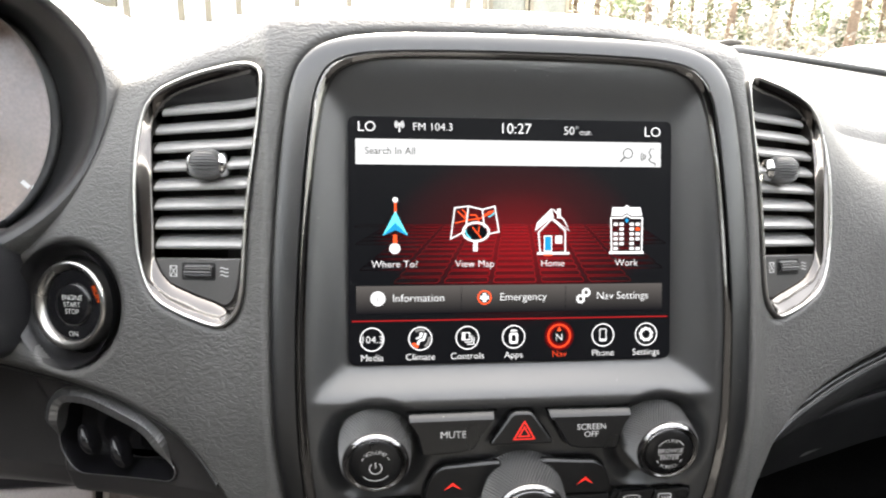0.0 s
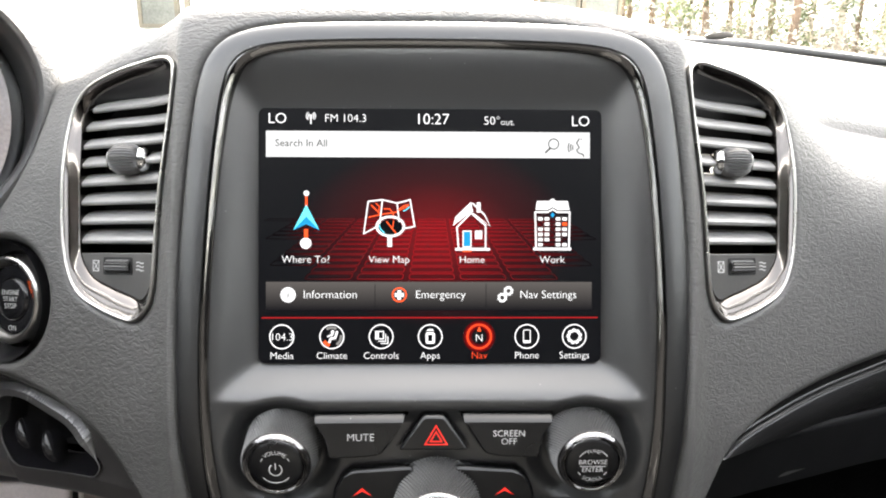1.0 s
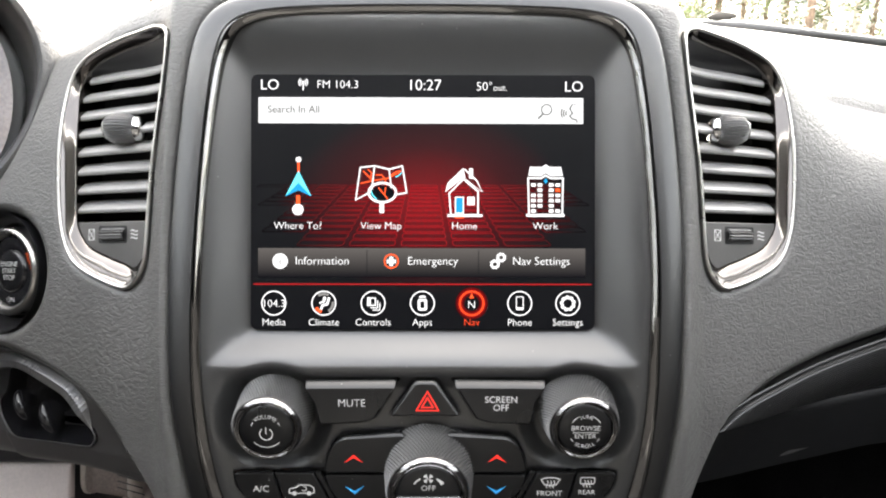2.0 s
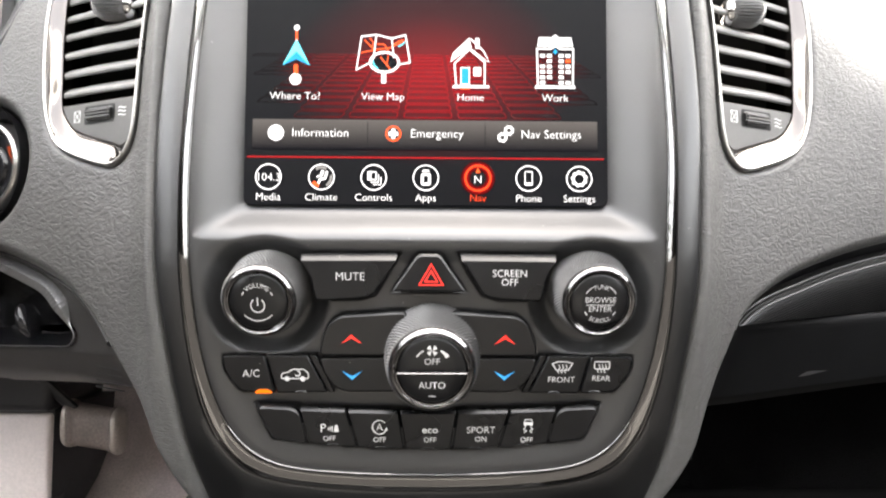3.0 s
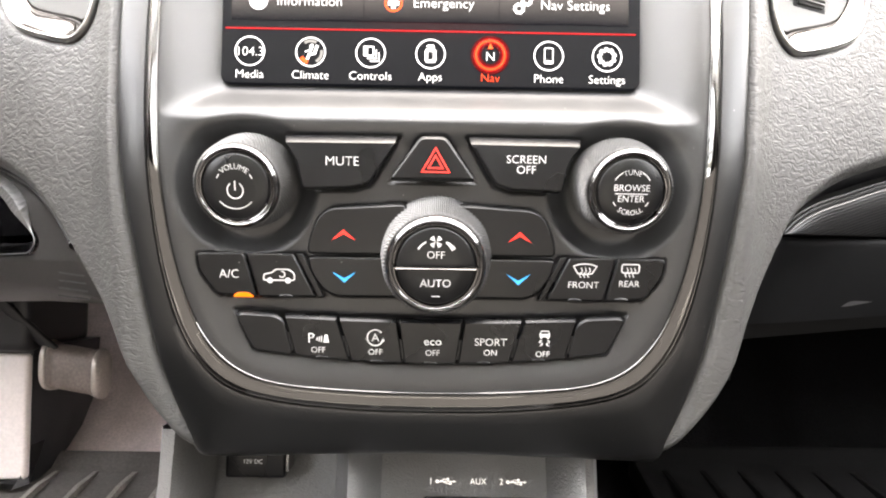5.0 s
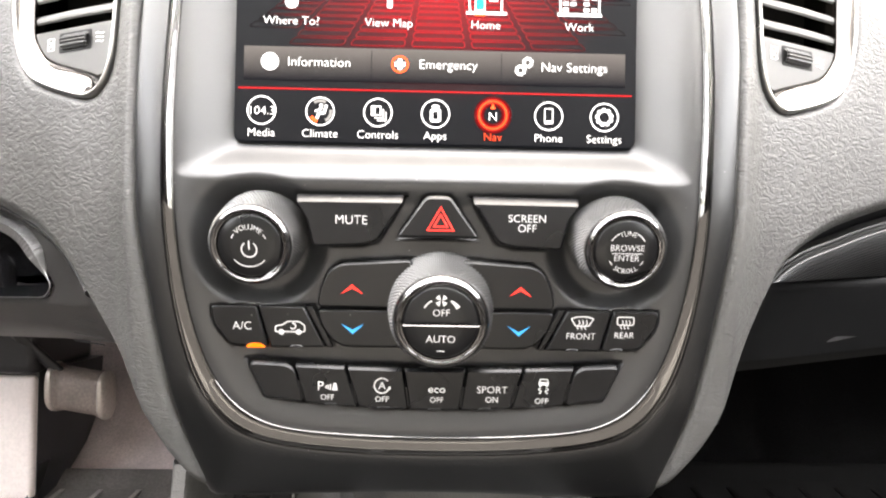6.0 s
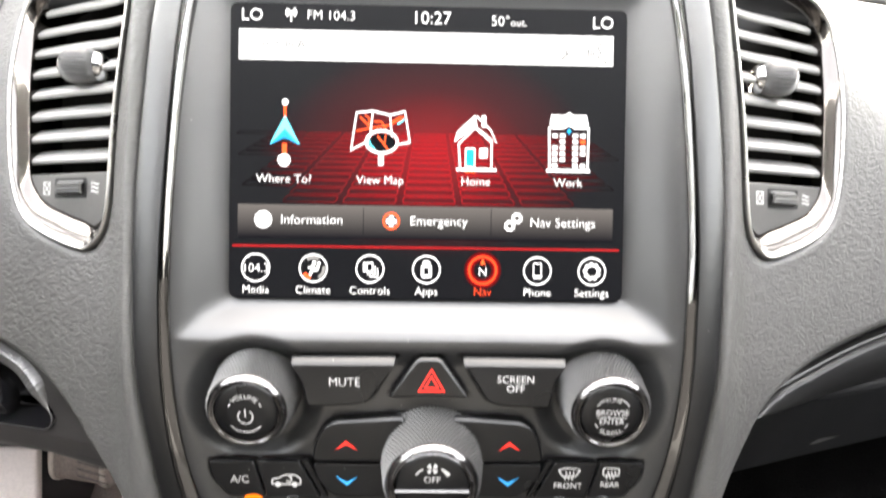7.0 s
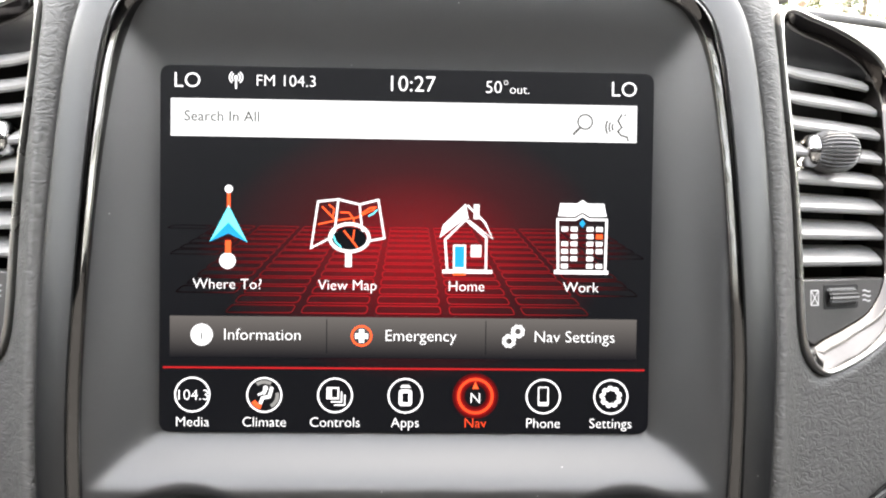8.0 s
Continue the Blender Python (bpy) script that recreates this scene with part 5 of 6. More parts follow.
part("hood", loft([ell(0.160, 0.118, 0.275, (-0.345, 0.06), flat_top=FT), ell(0.150, 0.127, 0.16, flat_top=FT), ell(0.134, 0.112, 0.09, flat_top=FT), ell(0.127, 0.106, 0.062, flat_top=FT), ell(0.1235, 0.1025, 0.054, flat_top=FT), ell(0.1205, 0.0995, 0.0515, flat_top=FT)]), DASH, ob, "grained vinyl hood", 80)
part("funnel", loft([ell(0.1207, 0.0997, 0.0515, flat_top=FT), ell(0.117, 0.096, 0.0525, flat_top=FT), ell(0.111, 0.091, 0.060, flat_top=0.84), ell(0.100, 0.088, 0.085, (-0.350, 0.081), flat_top=0.9), ell(0.084, 0.086, 0.112, (-0.354, 0.08)), ell(0.0715, 0.082, 0.128, gc)]), GLOSSY, ob, "smooth black funnel", 80)
part("chrome_ring", loft([ell(0.0725, 0.0830, 0.130, gc), ell(0.0715, 0.0820, 0.120, gc), ell(0.0697, 0.0802, 0.117, gc), ell(0.0680, 0.0785, 0.119, gc), ell(0.067, 0.0775, 0.132, gc)]), BRIGHT, ob, "", 70)
bm = bmesh.new()
flat(bm, [(p[0], p[2]) for p in ell(0.069, 0.0795, 0, gc)], lambda x, z: 0.1295)
part("lens", bm, LENS, ob, "gauge lens with a brownish reflection put into its colour", 0)
bm = bmesh.new()
a = radians(-38)
ribbon(bm, [(gc[0] + 0.067 * q * math.cos(a), gc[1] + 0.077 * q * math.sin(a)) for q in (0.84, 0.93)], 0.003, lambda x, z: 0.1292)
prints("scale_mark", bm, ob, None, "white mark of the gauge")

# ---- steering column, where it leaves the dashboard ----
ob = thing("steering_column", "black plastic steering column cover beside the start button", "steering column", (-0.345, 0.06, -0.035))
rings = []
for y, hw, hh in ((0.14, 0.068, 0.042), (0.075, 0.0675, 0.0415), (0.055, 0.066, 0.040), (0.02, 0.054, 0.036), (-0.08, 0.046, 0.032), (-0.16, 0.042, 0.030), (-0.165, 0.036, 0.025)):
    c = rounded([(-hw, -hh), (hw, -hh * 0.85), (hw, hh), (-hw, hh)], hh * 0.45, 5)
    rings.append([(-0.345 + x, y, -0.034 + z) for x, z in c])
part("cover", loft(rings, True, True, True), SMOOTH, ob, "", 50)

# ---- knee panel on the driver's side ----
ob = thing("knee_panel", "brown-grey knee panel with a black switch pocket", "knee panel", (-0.28, 0.12, -0.165))


def under(x, extra=0.0):
    return pad(x, -0.1) + 0.012 + extra


xs = np.linspace(-0.46, -0.130, 260)
zs = np.linspace(0, 1, 90)
P = np.zeros((90, 260, 3))
pocket = rounded([(-0.258, -0.0945), (-0.240, -0.0945), (-0.2045, -0.1075), (-0.184, -0.1290), (-0.188, -0.1350), (-0.250, -0.1375), (-0.262, -0.122)], 0.007, 4)
for j, x in enumerate(xs):
    top = low_edge(x) + 0.003
    bot = -0.160 - 0.05 * max(0, -0.2 - x)
    for i, w in enumerate(zs):
        z = top + (min(bot, top - 0.002) - top) * w
        P[i, j] = (x, under(x) + 0.008 * w + 0.014 * max(0, (w - 0.85) / 0.15) ** 2, z)
seam = np.interp(P[..., 2], [-0.130, -0.120, -0.100, -0.080], [-0.259, -0.256, -0.266, -0.279])
P[..., 1] += 0.005 * smooth01((seam - P[..., 0]) / 0.003)  # the piece towards the wheel sits deeper
S = sdf(pocket, P[..., 0], P[..., 2])
P[..., 1] += 0.002 * smooth01((0.0015 - S) / 0.002) + 0.55 * np.clip(-0.1385 - P[..., 2], 0, 1)
part("panel", grid_mesh(P, S > -0.0004), KNEE, ob, "", 60)
# the narrow ribbed strip along the dashboard's lower edge
rings = []
for n_, x in enumerate(np.linspace(-0.42, -0.158, 560)):
    z = low_edge(x) - 0.001
    k = 0.0003 * (n_ % 2)
    d = 0.0028
    rings.append([(x, under(x) + 0.004, z + 0.002), (x, under(x) - 0.0022 - k, z), (x - 0.0005, under(x) - 0.0028 - k, z - 0.0012), (x - 0.001, under(x) - 0.0012 - k, z - d), (x - 0.001, under(x) + 0.004, z - d - 0.002)])
part("trim_blade", loft(rings, False), BLADE, ob, "ribbed dark trim strip", 20)
rings = []
fine = polar(pocket, (-0.223, -0.119), 320)
thick = [float(smooth01((z + 0.128 + 0.25 * (x + 0.223)) / 0.014)) * float(smooth01((-0.186 - x) / 0.012)) for x, z in fine]
prof_rim = []
for off, dy in ((-0.0088, 0.003), (-0.0080, -0.0008), (-0.0045, -0.0040), (-0.0004, -0.0030), (0.0006, 0.003), (0.0008, 0.012)):
    curve = inset(fine, off)
    prof_rim.append([(f[0] + (c[0] - f[0]) * (0.04 + 0.96 * w), under(f[0]) + 0.002 + (dy - 0.002) * w - 0.0003 * (k // 2 % 2) * w * (dy < 0), f[1] + (c[1] - f[1]) * (0.04 + 0.96 * w)) for k, (f, c, w) in enumerate(zip(fine, curve, thick))])
part("pocket_rim", loft(prof_rim), RIBBED, ob, "ribbed dark silver edge of the pocket", 20)
part("pocket_liner", loft([[(x, under(x) + dy, z) for x, z in inset(fine, off)] for off, dy in ((-0.0006, 0.0035), (0.0020, 0.012), (0.005, 0.0195), (0.010, 0.0200))], True, cap1=True), GLOSS, ob, "glossy black hollow of the pocket", 60)
for dx in (0.0, 0.026):
    bm = bmesh.new()
    bmesh.ops.create_uvsphere(bm, u_segments=24, v_segments=14, radius=1.0, matrix=Matrix.Translation((-0.2435 + dx * 0.85, under(-0.24 + dx) + 0.009, -0.1185 - 0.17 * dx)) @ Matrix.Rotation(radians(-20), 4, "Y") @ Matrix.Diagonal((0.0048, 0.009, 0.0105, 1)))
    part("switch", bm, GLOSS, ob, "glossy black rocker switch")
bm = bmesh.new()
for k in range(4):
    x = -0.152
    ribbon(bm, [(x - 0.016, -0.1440 - k * 0.0034), (x - 0.001 + k * 0.0012, -0.1452 - k * 0.0034)], 0.0007, lambda x, z: under(x) + 0.002)
part("vent_ribs", bm, SATIN, ob, "short raised ribs", 0)

# ---- glove box side ----
ob = thing("glove_box", "black glove box with a grey-edged trim and a pull handle", "glove box", (0.35, 0.16, -0.17))
gx = np.linspace(0.128, 0.74, 120)
P = np.zeros((40, 120, 3))
for j, x in enumerate(gx):
    top = low_edge(x) + 0.003
    bot = min(-0.166 + 0.03 * max(0, x - 0.2), top - 0.002)
    seam_z = min(max(-0.121 - 0.03 * (0.2 - x), bot + 0.0005), top - 0.0005)
    zs_ = list(np.linspace(top, seam_z, 20)) + list(np.linspace(seam_z - 0.0004, bot, 20))
    for i, z in enumerate(zs_):
        w = (top - z) / (top - bot)
        y = pad(x, -0.1) + 0.016 + 0.045 * w - (0.008 if i > 21 else 0.0072 if i == 21 else 0.0045 if i == 20 else 0.0)  # the step of the lid
        P[i, j] = (x, y, z)
part("lid", grid_mesh(P), GLOVE, ob, "", 40)
# the broad trim over the lid: fine ribs that run along it, parallel to its rolled upper edge
gx = np.linspace(0.148, 0.74, 220)
P = np.zeros((74, 220, 3))
for j, x in enumerate(gx):
    top = low_edge(x) - 0.0006 - 0.0052 * float(smooth01((x - 0.152) / 0.05))
    seam_z = min(-0.1205 - 0.03 * (0.2 - x), top - 0.0012)
    for i in range(74):
        d = 0.00018 * i if i < 8 else 0.00144 + 0.00078 * (i - 8)
        d = min(d, top - seam_z)
        roll = 0.0075 * max(0.0, 1 - d / 0.0075) ** 2
        rib = 0.00042 * (i % 2) if i >= 8 and d < top - seam_z else 0.0
        P[i, j] = (x, pad(x, -0.1) + 0.0095 + 0.70 * d * min(1.0, 0.1 + d / 0.045) + roll - rib, top - d)
part("trim_blade", grid_mesh(P), BLADE, ob, "broad dark trim with fine ribs over the lid", 18)
bm = bmesh.new()
rings = []
for w in np.linspace(0, 1, 24):
    x = 0.219 + 0.060 * w
    s = math.sin(min(1, 0.08 + w * 2.8) * math.pi / 2)
    z = -0.1575 + 0.0075 * w
    y = pad(x, -0.1) + 0.052
    rings.append([(x, y + 0.006, z + 0.0030 * s), (x, y - 0.0028 * s, z + 0.0026 * s), (x, y - 0.0045 * s, z + 0.0010 * s), (x, y - 0.0036 * s, z - 0.0022 * s), (x, y + 0.006, z - 0.0032 * s)])
loft(rings, False, True, True, bm)
part("handle", bm, RIBBED, ob, "light grey pull handle", 40)
bm = bmesh.new()
bmesh.ops.create_uvsphere(bm, u_segments=14, v_segments=8, radius=1.0, matrix=Matrix.Translation((0.273, pad(0.273, -0.1) + 0.045, -0.1405)) @ Matrix.Diagonal((0.0016, 0.003, 0.0009, 1)))
part("lock", bm, BRIGHT, ob, "tiny chrome lock")
bm = bmesh.new()
rings = [[(x, pad(x, -0.1) + y, (-0.166 + 0.03 * max(0, x - 0.2)) + dz) for x in np.linspace(0.135, 0.74, 40)] for y, dz in ((0.059, 0.001), (0.075, -0.010), (0.11, -0.016), (0.2, -0.016))]
loft(rings, False, bm=bm)
part("underside", bm, VOID, ob, "black underside", 60)

# ---- floor, footwells and console ----


def level(y, h):
    """Height in the display's axes of a point h over the car floor at that depth."""
    return -0.375 / math.cos(radians(14)) + math.tan(radians(14)) * y + h / math.cos(radians(14))


bm = bmesh.new()
box(bm, (-0.78, -2.64, 0.0), (0.78, 0.75, 0.765))
mesh_thing("floor", bm, SHADECARPET, "carpeted car floor with shade put into its black", "floor", (0, 0, 0.75), kind="structure", in_car=False)
# driver's side: carpet that climbs to the bulkhead, with its light put into the pale colour
bm = bmesh.new()
rows = []
for k in range(30):
    w = k / 29
    y = 0.12 + 0.42 * w
    h = 0.004 + 0.34 * max(0, (w - 0.42) / 0.58) ** 1.6
    rows.append([(x, y, level(y, h) + 0.004 * noise.noise((x * 20, y * 20, 1)) + 0.10 * smooth01((x + 0.205) / 0.07) * 1.0) for x in np.linspace(-0.62, -0.125, 50)])
loft(rows, False, bm=bm)
mesh_thing("carpet", bm, CARPET, "worn grey carpet in the driver's footwell, light put into its pale colour", "carpet", (-0.35, 0.3, -0.3), kind="structure", smooth=70)


def floor_mat(cx, cy, w, d, label, ribs_at, material, rib_material):
    ob = thing("floor_mat", label, "floor mat", (cx, cy, level(cy, 0)), "rubber floor mats")
    bm = bmesh.new()
    out = rounded([(cx - w / 2, cy - d / 2), (cx + w / 2, cy - d / 2), (cx + w / 2, cy + d / 2), (cx - w / 2, cy + d / 2)], 0.03, 6)
    rings = []
    for ins, h in ((0, 0.001), (0, 0.013), (0.003, 0.016), (0.008, 0.015), (0.014, 0.008)):
        rings.append([(x, y, level(y, h)) for x, y in (inset(out, ins) if ins else out)])
    loft(rings, True, cap1=True, bm=bm)
    part("mat", bm, material, ob, "", 50)
    for x in ribs_at:
        bm = bmesh.new()
        L = d * 0.42
        rings = []
        for t in range(9):
            y = cy - d * 0.42 + (d * 0.84) * t / 8
            e = 1.0 if 0 < t < 8 else 0.2
            rings.append([(x - 0.0028, y, level(y, 0.007)), (x - 0.0020, y, level(y, 0.0075 + 0.005 * e)), (x + 0.0020, y, level(y, 0.0075 + 0.005 * e)), (x + 0.0028, y, level(y, 0.007))])
        loft(rings, False, True, True, bm)
        part("rib", bm, rib_material, ob, smooth=20)
    return ob


# the two mats differ in colour by the light each footwell gets
floor_mat(-0.36, 0.16, 0.40, 0.24, "ribbed rubber floor mat in the driver's footwell, coloured as lit", [-0.50 + 0.032 * k for k in range(10)], MAT, RIBGLINT)
floor_mat(0.39, 0.13, 0.44, 0.34, "black ribbed rubber floor mat in the passenger footwell, coloured as shaded", [0.20 + 0.032 * k for k in range(13)], RUBBER, RUBBER)
# passenger bulkhead carpet and kick panel, with their shade put into the colour
bm = bmesh.new()
rows = []
for k in range(24):
    w = k / 23
    y = 0.30 + 0.16 * w
    rows.append([(x, y + 0.03 * smooth01((x - 0.25) / 0.03) - 0.02 * smooth01((x - 0.33) / 0.02), level(y, 0.004 + 0.42 * w ** 1.3)) for x in np.linspace(0.09, 0.70, 60)])
loft(rows, False, bm=bm)
mesh_thing("bulkhead_carpet", bm, SHADECARPET, "carpet rising to the passenger bulkhead, shade put into its black", "carpet", (0.4, 0.38, -0.3), kind="structure", smooth=60)

# block beside the pedal: light plastic front, dark side
ob = thing("footwell_block", "light grey plastic block with a dark side beside the pedal", "bracket", (-0.37, 0.30, -0.33))
bm = bmesh.new()
box(bm, (-0.50, 0.233, level(0.26, 0.01)), (-0.3165, 0.25, -0.213), 0.004)
part("front", bm, GREY, ob, "light grey front")
rings = []
for z, xr, yb in ((-0.208, -0.303, 0.31), (-0.235, -0.304, 0.31), (-0.262, -0.307, 0.31), (-0.285, -0.311, 0.30), (level(0.26, 0.006), -0.317, 0.27)):
    rings.append([(-0.52, 0.238, z), (-0.326, 0.2375, z), (-0.3160, 0.2385, z), (xr - 0.004, yb - 0.045, z), (xr, yb - 0.03, z), (xr, yb, z), (-0.52, yb, z)])
part("body", loft(rings, True, True, True), SMOOTH, ob, "dark curved body", 50)
bm = bmesh.new()
box(bm, (-0.53, 0.225, -0.211), (-0.312, 0.31, -0.140), 0.008)
part("cover", bm, SMOOTH, ob, "black cover above")

ob = thing("brake_pedal", "worn metal-edged pedal pad on a dark arm", "pedal", (-0.281, 0.25, -0.25))
rings = []
px, py, pz = -0.2835, 0.243, -0.2255
for k in range(25):
    u = -1 + 2 * k / 24
    x = px + 0.0240 * u
    r = 1.0 if abs(u) < 0.86 else (1 - ((abs(u) - 0.86) / 0.14) ** 2 * 0.25)
    bulge = 0.0012 if 0.62 < abs(u) < 0.9 else 0.0
    hz, hy = (0.0180 + bulge) * r, (0.012 + bulge) * r
    rings.append([(x, py - hy * math.cos(t) * (1 if math.cos(t) > 0 else 0.6), pz - 0.004 * u + hz * math.copysign(abs(math.sin(t)) ** 0.55, math.sin(t))) for t in [2 * math.pi * q / 28 for q in range(28)]])
pdl = part("pad", loft(rings, True, True, True), PEDAL, ob, "", 50)
for u0, u1 in ((-1.0, -0.74), (0.74, 1.0)):
    rr = []
    for k in range(9):
        u = u0 + (u1 - u0) * k / 8
        f = 1.02 if 0 < k < 8 else 0.97
        e = 1 - (max(0, abs(u) - 0.86) / 0.14) ** 2 * 0.25
        rr.append([(px + 0.0245 * u, py - 0.0138 * f * e * math.cos(t) * (1 if math.cos(t) > 0 else 0.6), pz - 0.004 * u + 0.0196 * f * e * math.copysign(abs(math.sin(t)) ** 0.55, math.sin(t))) for t in [2 * math.pi * q / 28 for q in range(28)]])
    part("end_band", loft(rr, True, True, True), PEWTER, pdl, "bare metal end band", 60)
rings = []
for k in range(13):
    w = k / 12
    c = Vector((px - 0.013 - 0.050 * w, py - 0.004 - 0.024 * w, pz + 0.012 + 0.060 * w))
    rings.append([c + Vector((0.0065 * math.cos(a), 0.0035 * math.sin(a), 0)) for a in [2 * math.pi * q / 12 for q in range(12)]])
part("arm", loft(rings, True, True, True), SMOOTH, ob, "dark bent arm", 60)

# centre console below the stack
ob = thing("center_console", "grained black console with a charging tray and sockets", "console", (0, 0.06, -0.36))
bm = bmesh.new()
rows = []
for z, pull in ((-0.205, 0.0), (-0.232, 0.0), (-0.250, -0.004), (-0.275, -0.012), (-0.32, -0.03)):
    rows.append([(x, y + pull, z) for x, y in ((-0.036, 0.035), (-0.032, 0.040), (-0.029, 0.060), (-0.024, 0.078), (-0.015, 0.082), (0.055, 0.082), (0.063, 0.078), (0.067, 0.060), (0.070, 0.040), (0.074, 0.035))])
loft(rows, False, bm=bm)
part("tray_wall", bm, CONSOLE, ob, "grained wall of the tray", 50)
for x0, x1, nm in ((0.070, 0.086, "side_trim"), (-0.135, -0.123, "side_trim")):
    bm = bmesh.new()
    rows = []
    for z, pull in ((-0.222, 0.024), (-0.25, 0.020), (-0.30, 0.004), (-0.37, -0.03)):
        rows.append([(x0, 0.09 + pull, z), (x0, 0.040 + pull, z), (x0 + 0.003, 0.034 + pull, z), (x1 - 0.003, 0.034 + pull, z), (x1, 0.040 + pull, z), (x1, 0.25 + pull, z)])
    loft(rows, False, bm=bm)
    part(nm, bm, SIDEGREY, ob, "grey side trim", 40)
bm = bmesh.new()
rows = []
for z, pull in ((-0.205, 0.012), (-0.26, 0.0), (-0.32, -0.02)):
    rows.append([(x, y + pull, z) for x, y in ((-0.128, 0.115), (-0.120, 0.108), (-0.070, 0.104), (-0.052, 0.100), (-0.044, 0.08), (-0.036, 0.036))])
loft(rows, False, bm=bm)
part("recess", bm, CONSOLE, ob, "smooth black recess", 40)
bm = bmesh.new()
box(bm, (-0.113, 0.094, -0.2585), (-0.0795, 0.115, -0.2300), 0.002)
sk = part("socket_cover", bm, BUTTON, ob, "black power socket cover")
prints("lettering", letters("12V DC", -0.0975, -0.2491, 0.0023, lambda x, z: 0.0936), sk)
bm = bmesh.new()
box(bm, (-0.0788, 0.092, -0.254), (-0.0770, 0.105, -0.232), 0.0005)
part("socket_edge", bm, SILVER, sk, "bright edge of the cover")
bm = bmesh.new()
wl = lambda x, z: 0.0820 + 0.21 * (z + 0.232) - 0.0008
for cx, n1 in ((0.0085, "1"), (0.0460, "2")):
    had = len(bm.verts)
    letters(n1, cx - 0.0065, -0.2528, 0.0040, wl, bold=0.00015, bm=bm)
    flat(bm, arc(cx - 0.0020, -0.2528, 0.0012, n=12), wl)
    ribbon(bm, [(cx - 0.002, -0.2528), (cx + 0.0095, -0.2528)], 0.0006, wl)
    ribbon(bm, [(cx + 0.000, -0.2528), (cx + 0.0025, -0.2514), (cx + 0.005, -0.2514)], 0.0005, wl)
    ribbon(bm, [(cx + 0.002, -0.2528), (cx + 0.0045, -0.2541), (cx + 0.007, -0.2541)], 0.0005, wl)
    flat(bm, arc(cx + 0.0055, -0.2514, 0.0009, n=10), wl)
    flat(bm, [(cx + 0.0065, -0.2548), (cx + 0.008, -0.2548), (cx + 0.008, -0.2534), (cx + 0.0065, -0.2534)], wl)
    flat(bm, [(cx + 0.0093, -0.2535), (cx + 0.0115, -0.2528), (cx + 0.0093, -0.2521)], wl)
    bm.verts.ensure_lookup_table()
    for v in bm.verts[had:]:  # the marks are small
        v.co.x, v.co.z = cx - 0.0065 + (v.co.x - cx + 0.0065) * 0.76, -0.2528 + (v.co.z + 0.2528) * 0.76
letters("AUX", 0.0272, -0.2528, 0.0029, wl, bold=0.00012, bm=bm)
prints("lettering", bm, ob, INKLIT, "white socket markings")
bm = bmesh.new()
box(bm, (-0.002, 0.066, -0.275), (0.062, 0.080, -0.2600), 0.002)
part("socket_panel", bm, BUTTON, ob, "black panel of the sockets")
bm = bmesh.new()
# drawn out rearwards below the view to keep light off the passenger side
box(bm, (-0.14, -0.75, -0.62), (0.085, 0.30, -0.315), 0.004)
part("base", bm, VOID, ob, "dark lower body of the console, run back unseen to block light")

# ---- the car's shell round the eye ----
def shell(name, boxes, material, label, kind="structure", cat="wall"):
    bm = bmesh.new()
    for lo, hi in boxes:
        box(bm, lo, hi)
    return mesh_thing(name, bm, material, label, cat, (0, -0.4, 1.2), kind=kind, in_car=False, smooth=0)


# the roof behind the windscreen, doors up to the window sills, pillars between the side windows; unseen, and sized to
# block and bounce light
shell("ceiling", [((-0.70, -2.60, 1.70), (0.70, -0.62, 1.74))], HEAD, "unseen pale cloth headliner that bounces light onto the dashboard", cat="ceiling")
side = lambda sx, y0, y1, z0, z1, x0=0.76, x1=0.80: ((min(sx * x0, sx * x1), y0, z0), (max(sx * x0, sx * x1), y1, z1))
shell("wall_right", [side(1, -2.6, 0.62, 0.74, 1.28), side(1, -2.6, -0.86, 1.28, 1.70, 0.74, 0.78), side(1, -2.6, -0.38, 1.66, 1.74, 0.70, 0.76)], SMOOTH, "unseen dark wall under the side window that cuts low light")
shell("wall_left", [side(-1, -2.6, 0.62, 0.74, 1.20), side(-1, -2.6, -0.86, 1.20, 1.70, 0.74, 0.78), side(-1, -2.6, -0.38, 1.66, 1.74, 0.70, 0.76)], SMOOTH, "unseen dark wall under the side window that cuts low light")
# added out of view to keep low light off the stack and footwells
shell("wall_rear", [((-0.76, -0.68, 0.76), (0.76, -0.62, 1.24)), ((-0.78, -2.64, 0.74), (0.78, -2.6, 1.74))], REARDARK, "unseen black wall behind the eye that blocks low light")
shell("wall_front", [((-0.78, 0.58, 0.74), (0.78, 0.62, 1.20))], VOID, "black bulkhead behind the dashboard")
xs_ = np.linspace(-0.755, 0.755, 40)
low_, high_ = [], []
for x in xs_:
    q = T @ Vector((x, 0.255 + 0.22 * float(smooth01((-0.19 - x) / 0.07)), back_z(x) - 0.014))
    low_.append((x, q.y, q.z))
    high_.append((x, max(0.60, q.y + 0.05), q.z - 0.05))
mesh_thing("cowl", loft([low_, high_, [(x, y, z - 0.03) for x, y, z in high_], [(x, y, z - 0.03) for x, y, z in low_]], False), VOID, "black cowl between dashboard and windscreen", "cowl", (0, 0.5, 1.2), kind="structure", in_car=False)
